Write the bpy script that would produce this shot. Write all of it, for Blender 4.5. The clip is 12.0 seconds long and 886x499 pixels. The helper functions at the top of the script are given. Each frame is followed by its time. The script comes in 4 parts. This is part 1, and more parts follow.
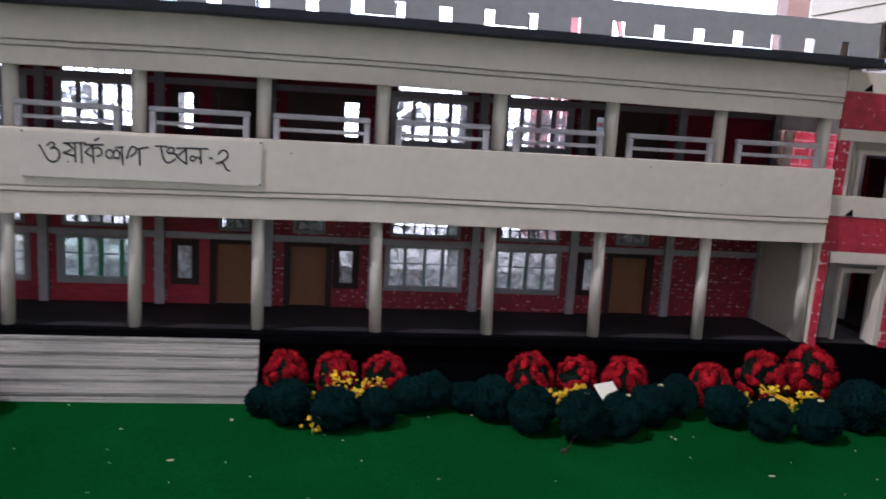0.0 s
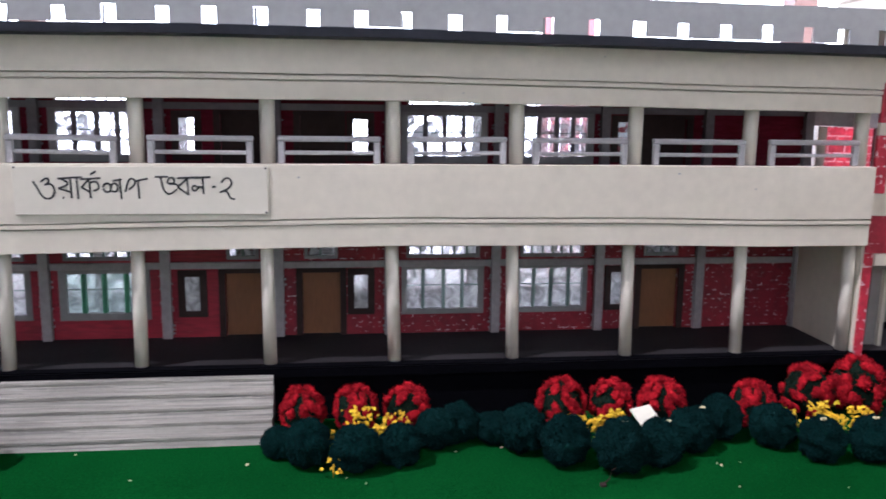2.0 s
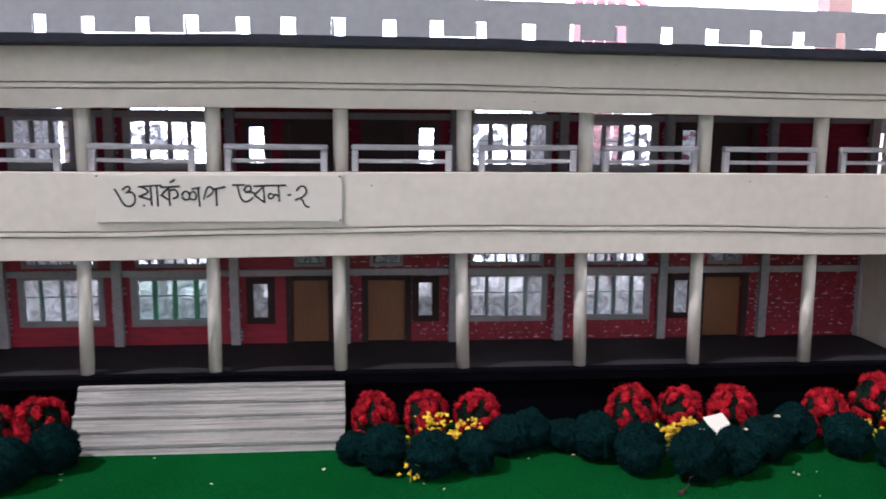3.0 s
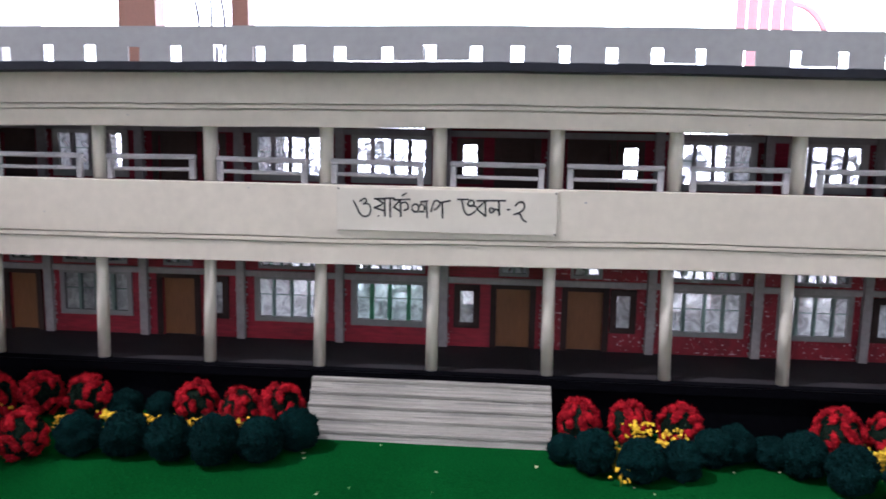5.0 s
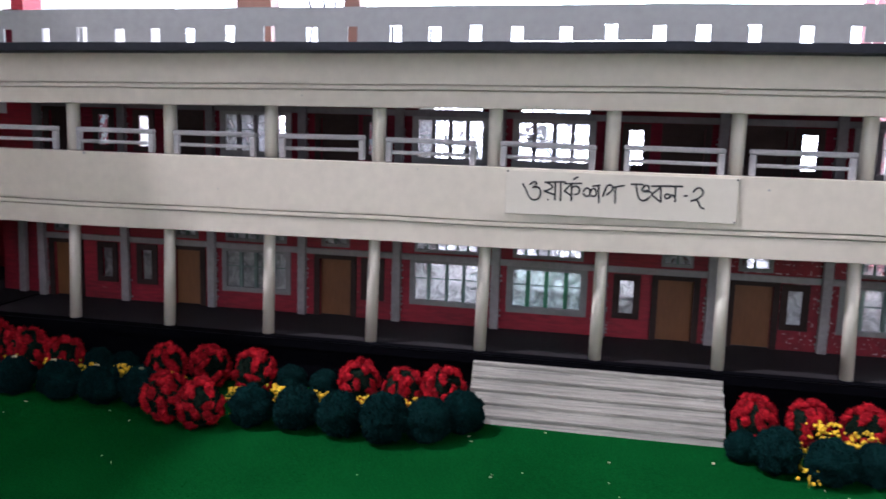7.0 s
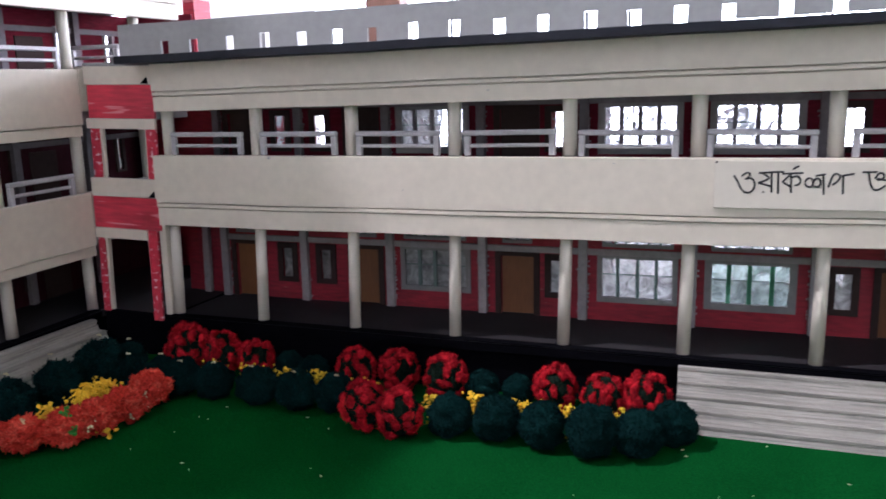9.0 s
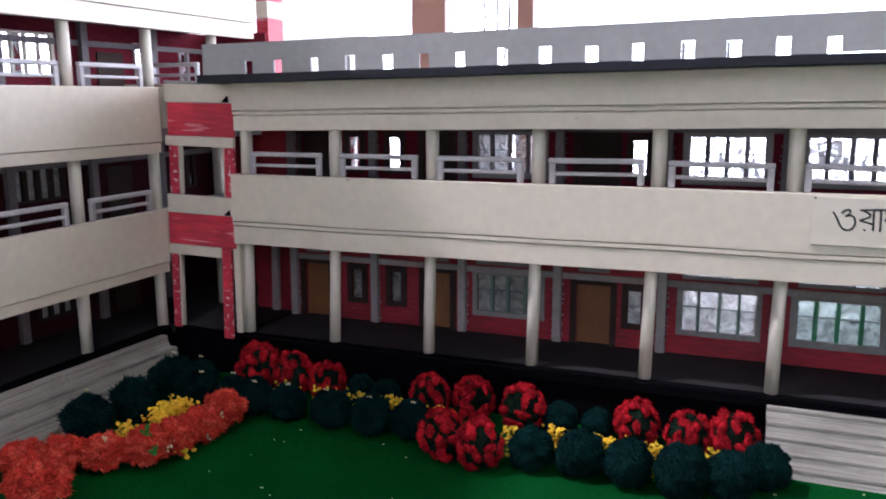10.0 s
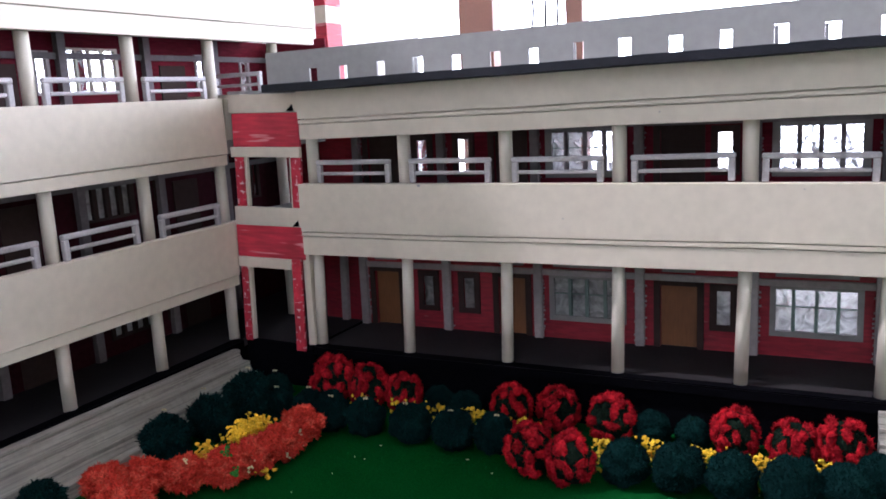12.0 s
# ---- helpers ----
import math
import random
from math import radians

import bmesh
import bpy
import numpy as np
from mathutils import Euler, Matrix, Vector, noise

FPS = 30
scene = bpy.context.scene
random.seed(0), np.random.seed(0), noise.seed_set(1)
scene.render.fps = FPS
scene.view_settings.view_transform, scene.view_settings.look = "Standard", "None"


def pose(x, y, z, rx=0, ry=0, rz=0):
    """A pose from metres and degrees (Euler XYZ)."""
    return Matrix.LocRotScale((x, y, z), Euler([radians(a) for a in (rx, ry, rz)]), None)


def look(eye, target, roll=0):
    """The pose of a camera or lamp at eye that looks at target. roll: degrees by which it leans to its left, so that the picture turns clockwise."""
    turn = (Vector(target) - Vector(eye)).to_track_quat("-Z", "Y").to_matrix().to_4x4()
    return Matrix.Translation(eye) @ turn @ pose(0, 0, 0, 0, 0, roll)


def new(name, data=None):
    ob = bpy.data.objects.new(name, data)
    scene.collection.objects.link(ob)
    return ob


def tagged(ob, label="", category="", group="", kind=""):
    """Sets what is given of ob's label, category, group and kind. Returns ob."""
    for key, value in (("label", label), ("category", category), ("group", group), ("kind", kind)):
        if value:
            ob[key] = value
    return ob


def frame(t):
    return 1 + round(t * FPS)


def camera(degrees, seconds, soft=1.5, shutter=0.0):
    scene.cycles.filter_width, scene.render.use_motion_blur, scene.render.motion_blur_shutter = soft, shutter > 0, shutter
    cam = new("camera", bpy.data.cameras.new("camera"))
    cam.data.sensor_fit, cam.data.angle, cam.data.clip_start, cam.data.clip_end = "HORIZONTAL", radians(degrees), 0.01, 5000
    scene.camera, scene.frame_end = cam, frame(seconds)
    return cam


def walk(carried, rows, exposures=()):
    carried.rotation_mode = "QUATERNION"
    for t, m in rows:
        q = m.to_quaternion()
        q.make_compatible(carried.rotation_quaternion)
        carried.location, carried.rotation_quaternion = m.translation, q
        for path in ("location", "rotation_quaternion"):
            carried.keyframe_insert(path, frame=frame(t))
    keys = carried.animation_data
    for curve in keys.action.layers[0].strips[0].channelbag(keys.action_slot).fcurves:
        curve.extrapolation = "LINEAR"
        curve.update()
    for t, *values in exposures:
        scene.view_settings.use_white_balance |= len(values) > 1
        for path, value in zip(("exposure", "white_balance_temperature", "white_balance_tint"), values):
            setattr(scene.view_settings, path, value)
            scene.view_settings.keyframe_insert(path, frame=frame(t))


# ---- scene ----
LENS = 56.6
cam = camera(LENS, 12.0, soft=1.7, shutter=0.5)
PATH = [
    (0, (0.192, -0.844, 0.308), (0.466, 1.108, -0.031), 3.4),
    (0.5, (0.224, -0.822, 0.289), (0.569, 1.122, -0.032), 3.7),
    (1, (0.249, -0.801, 0.305), (0.678, 1.123, -0.032), 1.2),
    (1.5, (0.228, -0.801, 0.317), (0.557, 1.142, -0.022), 0.5),
    (2, (0.193, -0.794, 0.319), (0.433, 1.163, -0.016), 0.7),
    (2.5, (0.177, -0.794, 0.318), (0.372, 1.167, -0.021), 0.7),
    (2.7, (0.165, -0.792, 0.317), (0.361, 1.172, -0.005), 0.6),
    (4.3, (0.118, -0.834, 0.323), (0.069, 1.143, 0.022), 0.7),
    (4.5, (0.113, -0.836, 0.325), (0.031, 1.137, 0.003), 0.9),
    (5, (0.075, -0.845, 0.328), (-0.079, 1.127, 0.032), 1.1),
    (5.5, (0.065, -0.85, 0.322), (-0.148, 1.117, 0.031), 1.2),
    (6, (0.041, -0.851, 0.317), (-0.232, 1.106, 0.012), 1.7),
    (6.5, (0.023, -0.851, 0.303), (-0.3, 1.102, 0.018), 1.7),
    (7, (0.0, -0.845, 0.309), (-0.379, 1.096, 0.006), 1.7),
    (7.5, (-0.022, -0.84, 0.306), (-0.486, 1.084, 0.019), 1.3),
    (7.7, (-0.045, -0.843, 0.309), (-0.517, 1.08, 0.027), 1.4),
    (9.3, (-0.096, -0.817, 0.334), (-0.785, 1.02, -0.051), -1.6),
    (9.5, (-0.122, -0.82, 0.333), (-0.805, 1.022, -0.04), -1.2),
    (10, (-0.127, -0.825, 0.343), (-0.874, 0.999, 0.005), -0.1),
    (10.5, (-0.14, -0.808, 0.359), (-0.937, 0.999, 0.038), -0.4),
    (11, (-0.167, -0.817, 0.355), (-1.023, 0.969, 0.076), -2.0),
    (11.5, (-0.156, -0.808, 0.347), (-1.022, 0.967, 0.033), -2.3),
    (12, (-0.163, -0.804, 0.348), (-1.026, 0.967, 0.005), -2.7),
]
EXPOSURE = [(0.0, -1.31, 5760, 25), (0.35, -0.66, 5760, 25), (7.0, -0.70, 5760, 25), (9.5, -0.70, 5800, 25), (12.0, -0.65, 5840, 25)]
walk(cam, [(t, look(eye, target, roll)) for t, eye, target, roll in PATH], EXPOSURE)

# ---- world and light ----
world = bpy.data.worlds.new("world")
scene.world = world
world.use_nodes = True
wn = world.node_tree
sky = wn.nodes.new("ShaderNodeTexSky")
sky.sky_type = "NISHITA"
sky.sun_disc = False
sky.sun_elevation = radians(50)
sky.sun_rotation = radians(-48)
wn.nodes["Background"].inputs["Strength"].default_value = 0.15
wn.links.new(sky.outputs[0], wn.nodes["Background"].inputs["Color"])

SUN_WAY = Vector((1.0, 0.5, -1.6))


def lamp(name, kind, energy, m, color=(1, 1, 1), size=None, angle=None):
    data = bpy.data.lights.new(name, kind)
    data.energy = energy
    data.color = color
    if kind == "AREA":
        data.shape = "RECTANGLE"
        data.size, data.size_y = size
    if kind == "SUN":
        data.angle = radians(angle)
    ob = new(name, data)
    ob.matrix_world = m
    return ob


lamp("sun", "SUN", 5.0, look((0, 0, 3), Vector((0, 0, 3)) + SUN_WAY), (1.0, 0.98, 0.95), angle=1.4)
# added fill lamp behind the viewer, at an unseen south opening
lamp("front_fill_lamp", "AREA", 12, look((0.2, -2.9, 1.7), (0.2, 0, 0.4)), (0.88, 0.95, 1.0), size=(2.6, 1.2))
GLOW = 20.0


# ---- materials ----
def material(name, color, rough=0.7, vary=0.12, big=9.0, fine=260.0, bump=0.15, metal=0.0, second=None, streak=None, per_object=0.0, spec=0.5):
    """Painted or raw surface: two scales of tone, fine relief. second: a colour that shows in worn spots. streak: stretch of the fine grain."""
    m = bpy.data.materials.new(name)
    m.use_nodes = True
    nt = m.node_tree
    N, Lk = nt.nodes, nt.links
    b = N["Principled BSDF"]
    b.inputs["Roughness"].default_value = rough
    b.inputs["Metallic"].default_value = metal
    b.inputs["Specular IOR Level"].default_value = spec
    tc = N.new("ShaderNodeTexCoord")
    mp = N.new("ShaderNodeMapping")
    mp.inputs["Scale"].default_value = streak or (1, 1, 1)
    Lk.new(tc.outputs["Object"], mp.inputs[0])
    n1, n2 = N.new("ShaderNodeTexNoise"), N.new("ShaderNodeTexNoise")
    n1.inputs["Scale"].default_value, n1.inputs["Detail"].default_value = big, 4
    n2.inputs["Scale"].default_value, n2.inputs["Detail"].default_value = fine, 3
    Lk.new(tc.outputs["Object"], n1.inputs["Vector"])
    Lk.new(mp.outputs[0], n2.inputs["Vector"])
    add = N.new("ShaderNodeMath")
    add.operation = "ADD"
    Lk.new(n1.outputs[0], add.inputs[0])
    Lk.new(n2.outputs[0], add.inputs[1])
    rng = N.new("ShaderNodeMapRange")
    rng.inputs[1].default_value, rng.inputs[2].default_value = 0.7, 1.3
    rng.inputs[3].default_value, rng.inputs[4].default_value = 1 - vary, 1 + vary
    Lk.new(add.outputs[0], rng.inputs[0])
    mul = N.new("ShaderNodeVectorMath")
    mul.operation = "SCALE"
    mul.inputs[0].default_value = color[:3]
    Lk.new(rng.outputs[0], mul.inputs["Scale"])
    out = mul.outputs[0]
    if second:
        n3 = N.new("ShaderNodeTexNoise")
        n3.inputs["Scale"].default_value, n3.inputs["Detail"].default_value = second[2], 2
        Lk.new(mp.outputs[0], n3.inputs["Vector"])
        ramp = N.new("ShaderNodeMapRange")
        ramp.inputs[1].default_value, ramp.inputs[2].default_value = second[1], second[1] + 0.06
        Lk.new(n3.outputs[0], ramp.inputs[0])
        mix = N.new("ShaderNodeMix")
        mix.data_type = "RGBA"
        mix.inputs["B"].default_value = (*second[0], 1)
        Lk.new(ramp.outputs[0], mix.inputs["Factor"])
        Lk.new(out, mix.inputs["A"])
        out = mix.outputs["Result"]
    if per_object:
        info = N.new("ShaderNodeObjectInfo")
        r2 = N.new("ShaderNodeMapRange")
        r2.inputs[3].default_value, r2.inputs[4].default_value = 1 - per_object, 1 + per_object
        Lk.new(info.outputs["Random"], r2.inputs[0])
        s2 = N.new("ShaderNodeVectorMath")
        s2.operation = "SCALE"
        Lk.new(out, s2.inputs[0])
        Lk.new(r2.outputs[0], s2.inputs["Scale"])
        out = s2.outputs[0]
    Lk.new(out, b.inputs["Base Color"])
    if bump:
        bp = N.new("ShaderNodeBump")
        bp.inputs["Strength"].default_value, bp.inputs["Distance"].default_value = bump, 0.001
        Lk.new(n2.outputs[0], bp.inputs["Height"])
        Lk.new(bp.outputs[0], b.inputs["Normal"])
    return m


def plastic(name, clear, milky, tint, low=None):
    """Crumpled clear plastic film: part see-through, part milky, with gloss."""
    m = bpy.data.materials.new(name)
    m.use_nodes = True
    nt = m.node_tree
    N, Lk = nt.nodes, nt.links
    N.remove(N["Principled BSDF"])
    tr, tl, gl, df = (N.new("ShaderNodeBsdf" + k) for k in ("Transparent", "Translucent", "Glossy", "Diffuse"))
    tr.inputs[0].default_value = (*tint, 1)
    tl.inputs[0].default_value = (*tint, 1)
    df.inputs[0].default_value = (*[c * 0.8 for c in tint], 1)
    gl.inputs["Roughness"].default_value = 0.22
    tc = N.new("ShaderNodeTexCoord")
    no = N.new("ShaderNodeTexNoise")
    no.inputs["Scale"].default_value, no.inputs["Detail"].default_value, no.inputs["Distortion"].default_value = 60, 4, 1.5
    Lk.new(tc.outputs["Object"], no.inputs["Vector"])
    bp = N.new("ShaderNodeBump")
    bp.inputs["Strength"].default_value, bp.inputs["Distance"].default_value = 0.9, 0.003
    Lk.new(no.outputs[0], bp.inputs["Height"])
    for s in (tl, gl, df):
        Lk.new(bp.outputs[0], s.inputs["Normal"])
    rng = N.new("ShaderNodeMapRange")
    rng.inputs[1].default_value, rng.inputs[2].default_value = 0.35, 0.65
    rng.inputs[3].default_value, rng.inputs[4].default_value = max(0, clear - 0.38) if low is None else low, min(1, clear + 0.2)
    Lk.new(no.outputs[0], rng.inputs[0])
    m1, m2, m3 = (N.new("ShaderNodeMixShader") for _ in range(3))
    m1.inputs[0].default_value = milky
    Lk.new(tl.outputs[0], m1.inputs[1])
    Lk.new(df.outputs[0], m1.inputs[2])
    m2.inputs[0].default_value = 0.2
    Lk.new(m1.outputs[0], m2.inputs[1])
    Lk.new(gl.outputs[0], m2.inputs[2])
    Lk.new(rng.outputs[0], m3.inputs[0])
    Lk.new(m2.outputs[0], m3.inputs[1])
    Lk.new(tr.outputs[0], m3.inputs[2])
    Lk.new(m3.outputs[0], N["Material Output"].inputs[0])
    return m


def mottled(name, a, b, scale, level, fine=500.0, soft=0.04, grain=(0.55, 1.4)):
    """Two yarn colours in patches that differ from object to object."""
    m = bpy.data.materials.new(name)
    m.use_nodes = True
    nt = m.node_tree
    N, Lk = nt.nodes, nt.links
    bs = N["Principled BSDF"]
    bs.inputs["Roughness"].default_value = 0.95
    bs.inputs["Specular IOR Level"].default_value = 0.05
    tc, info = N.new("ShaderNodeTexCoord"), N.new("ShaderNodeObjectInfo")
    no = N.new("ShaderNodeTexNoise")
    no.noise_dimensions = "4D"
    no.inputs["Scale"].default_value, no.inputs["Detail"].default_value, no.inputs["Distortion"].default_value = scale, 1.0, 0.6
    w = N.new("ShaderNodeMath")
    w.operation = "MULTIPLY"
    w.inputs[1].default_value = 37.0
    Lk.new(info.outputs["Random"], w.inputs[0])
    Lk.new(w.outputs[0], no.inputs["W"])
    Lk.new(tc.outputs["Object"], no.inputs["Vector"])
    ramp = N.new("ShaderNodeMapRange")
    ramp.inputs[1].default_value, ramp.inputs[2].default_value = level, level + soft
    Lk.new(no.outputs[0], ramp.inputs[0])
    n2 = N.new("ShaderNodeTexNoise")
    n2.inputs["Scale"].default_value, n2.inputs["Detail"].default_value = fine, 2
    Lk.new(tc.outputs["Object"], n2.inputs["Vector"])
    r2 = N.new("ShaderNodeMapRange")
    r2.inputs[1].default_value, r2.inputs[2].default_value, r2.inputs[3].default_value, r2.inputs[4].default_value = 0.3, 0.7, grain[0], grain[1]
    Lk.new(n2.outputs[0], r2.inputs[0])
    mix = N.new("ShaderNodeMix")
    mix.data_type = "RGBA"
    mix.inputs["A"].default_value, mix.inputs["B"].default_value = (*a, 1), (*b, 1)
    Lk.new(ramp.outputs[0], mix.inputs["Factor"])
    s = N.new("ShaderNodeVectorMath")
    s.operation = "SCALE"
    Lk.new(mix.outputs["Result"], s.inputs[0])
    Lk.new(r2.outputs[0], s.inputs["Scale"])
    Lk.new(s.outputs[0], bs.inputs["Base Color"])
    return m


def brick_paint(name, color, joint, long=0.0125, row=0.0052, gap=0.0006, sparse=0.52):
    """Red marker paint with pale, broken joint strokes of small bricks."""
    m = material(name, color, 0.6, 0.3, 14, 120, 0.15)
    nt = m.node_tree
    N, Lk = nt.nodes, nt.links
    b = N["Principled BSDF"]
    old = b.inputs["Base Color"].links[0].from_socket
    tc = N.new("ShaderNodeTexCoord")
    sep, com = N.new("ShaderNodeSeparateXYZ"), N.new("ShaderNodeCombineXYZ")
    Lk.new(tc.outputs["Object"], sep.inputs[0])
    wide = N.new("ShaderNodeMath")
    wide.operation = "ADD"
    Lk.new(sep.outputs[0], wide.inputs[0])
    Lk.new(sep.outputs[1], wide.inputs[1])
    Lk.new(wide.outputs[0], com.inputs[0])
    Lk.new(sep.outputs[2], com.inputs[1])
    br = N.new("ShaderNodeTexBrick")
    br.inputs["Scale"].default_value = 1.0
    br.inputs["Brick Width"].default_value, br.inputs["Row Height"].default_value = long, row
    br.inputs["Mortar Size"].default_value, br.inputs["Mortar Smooth"].default_value = gap, 0.3
    Lk.new(com.outputs[0], br.inputs["Vector"])
    no = N.new("ShaderNodeTexNoise")
    no.inputs["Scale"].default_value, no.inputs["Detail"].default_value = 170, 2
    Lk.new(com.outputs[0], no.inputs["Vector"])
    ramp = N.new("ShaderNodeMapRange")
    ramp.inputs[1].default_value, ramp.inputs[2].default_value = sparse, sparse + 0.10
    Lk.new(no.outputs[0], ramp.inputs[0])
    mul = N.new("ShaderNodeMath")
    mul.operation = "MULTIPLY"
    Lk.new(br.outputs["Fac"], mul.inputs[0])
    Lk.new(ramp.outputs[0], mul.inputs[1])
    mix = N.new("ShaderNodeMix")
    mix.data_type = "RGBA"
    mix.inputs["B"].default_value = (*joint, 1)
    Lk.new(mul.outputs[0], mix.inputs["Factor"])
    Lk.new(old, mix.inputs["A"])
    Lk.new(mix.outputs["Result"], b.inputs["Base Color"])
    return m


CREAM = material("cream_board", (0.657, 0.592, 0.476), 0.6, 0.06, 5, 90, 0.06, second=((0.50, 0.45, 0.36), 0.70, 9.0))
CREAM_POST = material("cream_paper_tube", (0.67, 0.62, 0.515), 0.55, 0.08, 20, 160, 0.08, streak=(1, 1, 0.2))
SIGN_WHITE = material("sign_board", (0.66, 0.61, 0.505), 0.7, 0.03, 10, 120, 0.03, spec=0.2)
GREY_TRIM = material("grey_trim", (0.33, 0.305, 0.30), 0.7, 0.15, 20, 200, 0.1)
GREY_ROOF = material("grey_roof_card", (0.33, 0.33, 0.32), 0.75, 0.08, 8, 120, 0.06)
RAIL_GREY = material("rail_paper", (0.44, 0.42, 0.42), 0.45, 0.15, 40, 300, 0.15)
BLACK = material("black_paint", (0.0024, 0.0024, 0.0035), 0.85, 0.3, 12, 200, 0.1, spec=0.02)
ROOF_EDGE = material("dark_slab_edge", (0.012, 0.014, 0.02), 0.6, 0.3, 20, 200, 0.1, spec=0.3)
FLOOR_DARK = material("dark_floor_paper", (0.023, 0.020, 0.021), 0.7, 0.2, 15, 200, 0.1, spec=0.2)
RED = brick_paint("red_marker_brick", (0.24, 0.009, 0.018), (0.62, 0.46, 0.46), gap=0.0006, sparse=0.555)
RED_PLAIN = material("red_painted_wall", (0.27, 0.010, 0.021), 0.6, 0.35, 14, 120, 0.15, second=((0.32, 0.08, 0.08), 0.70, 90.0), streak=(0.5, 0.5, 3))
RED_BRIGHT = material("red_brushed_panel", (0.56, 0.035, 0.06), 0.55, 0.3, 18, 90, 0.15, second=((0.70, 0.26, 0.28), 0.60, 45.0), streak=(0.35, 0.35, 3.0))
DOOR_BROWN = material("door_brown", (0.19, 0.074, 0.021), 0.55, 0.15, 20, 150, 0.08, streak=(4, 4, 0.5))
# own colour of the dark frames; also stands in for shaded doors
DOOR_DARK = material("dark_frame_shaded_door", (0.045, 0.028, 0.024), 0.75, 0.15, 20, 150, 0.05, spec=0.15)
WINDOW_GREY = material("window_frame_grey", (0.24, 0.235, 0.225), 0.6, 0.12, 20, 150, 0.05)
MULLION_GREEN = material("mullion_grey_green", (0.16, 0.23, 0.20), 0.6, 0.12, 20, 150, 0.05)
MULLION_BRIGHT = material("mullion_green", (0.04, 0.22, 0.11), 0.6, 0.15, 20, 150, 0.05)
# red wall copy darkened to carry the shade of the upper verandas
RED_SHADED = material("red_wall_shaded", (0.13, 0.012, 0.022), 0.8, 0.3, 14, 120, 0.15, streak=(0.5, 0.5, 3), spec=0.08)
RED_JAMB = brick_paint("red_jamb_bricks", (0.55, 0.03, 0.055), (0.80, 0.60, 0.60), 0.016, 0.0095, 0.0012)
STEP_WHITE = material("step_card", (0.285, 0.268, 0.23), 0.75, 0.3, 14, 200, 0.5, second=((0.19, 0.178, 0.155), 0.56, 160.0), streak=(0.06, 3, 3))
# shaded copy of the grey trim for the upper storey and wings
TRIM_SHADED = material("shaded_grey_trim", (0.20, 0.18, 0.185), 0.8, 0.15, 20, 200, 0.1, spec=0.15)
RED_PANEL_BRICK = brick_paint("red_panel_bricks", (0.42, 0.022, 0.042), (0.72, 0.36, 0.37), 0.021, 0.0098, 0.0006, 0.58)
# near-black red: the shade inside the wing verandas is in the colour
WING_SHADED = material("wing_wall_shaded", (0.045, 0.009, 0.014), 0.8, 0.3, 14, 120, 0.15, spec=0.08)
FILM_CLEAR = plastic("clear_sheet", 0.84, 0.3, (0.96, 0.97, 0.98))
RED_PAPER = brick_paint("backlit_red_paper", (0.85, 0.22, 0.27), (0.95, 0.75, 0.76), 0.021, 0.0098, 0.0010, 0.40)
lit = RED_PAPER.node_tree
thin, blend = lit.nodes.new("ShaderNodeBsdfTranslucent"), lit.nodes.new("ShaderNodeMixShader")
blend.inputs[0].default_value = 0.8
lit.links.new(lit.nodes["Principled BSDF"].inputs["Base Color"].links[0].from_socket, thin.inputs[0])
lit.links.new(lit.nodes["Principled BSDF"].outputs[0], blend.inputs[1])
lit.links.new(thin.outputs[0], blend.inputs[2])
lit.links.new(blend.outputs[0], lit.nodes["Material Output"].inputs[0])
CRUMB_GREEN = material("green_crumb_foam", (0.05, 0.24, 0.04), 0.9, 0.2, 60, 600, 0.3, spec=0.1)
# red paled to put the glare around the panel into its colour
GLARE_RED = material("glare_washed_red", (0.75, 0.30, 0.32), 0.6, 0.1, 3, 60, 0.05)
FELT = material("green_felt", (0.002, 0.055, 0.0105), 0.95, 0.3, 6, 500, 0.6, spec=0.0)
TURF = material("green_flock", (0.003, 0.068, 0.0128), 0.95, 0.6, 14, 300, 0.0, spec=0.0)
# soffit colour lowered to grey so the corridors come out dimmer
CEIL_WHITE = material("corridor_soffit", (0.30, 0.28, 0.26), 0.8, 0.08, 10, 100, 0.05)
INK = material("black_marker_ink", (0.012, 0.012, 0.012), 0.4, 0.1, 50, 300, 0.0)
CARD = material("pale_card", (0.78, 0.74, 0.60), 0.6, 0.04, 20, 200, 0.03)
YELLOW = material("yellow_crumbs", (0.80, 0.51, 0.014), 0.8, 0.3, 60, 600, 0.4, per_object=0.15)
ORANGE = mottled("orange_foam", (0.50, 0.042, 0.026), (0.60, 0.085, 0.052), 90, 0.52, 450)
GREEN_YARN = mottled("dark_green_yarn", (0.0016, 0.0130, 0.0124), (0.0022, 0.0170, 0.0160), 40, 0.5, 500, grain=(0.75, 1.25))
RED_YARN = mottled("red_yarn", (0.23, 0.007, 0.011), (0.50, 0.015, 0.022), 120, 0.45, 450, soft=0.20, grain=(0.6, 1.25))
DARK_YARN = mottled("dark_olive_yarn", (0.005, 0.010, 0.006), (0.008, 0.016, 0.010), 40, 0.5, 500, grain=(0.7, 1.3))
SCRAP = material("pale_scrap", (0.6, 0.52, 0.3), 0.8, 0.2, 100, 400, 0.2, per_object=0.3)
FILM_GROUND = plastic("milky_film", 0.34, 0.45, (0.63, 0.64, 0.62))
FILM_PALE = plastic("pale_film", 0.10, 0.85, (0.80, 0.81, 0.80))
FILM_GREEN = plastic("green_tinted_film", 0.34, 0.45, (0.48, 0.60, 0.56))
FILM_UPPER = plastic("clear_film", 0.62, 0.8, (0.86, 0.88, 0.90), -0.08)
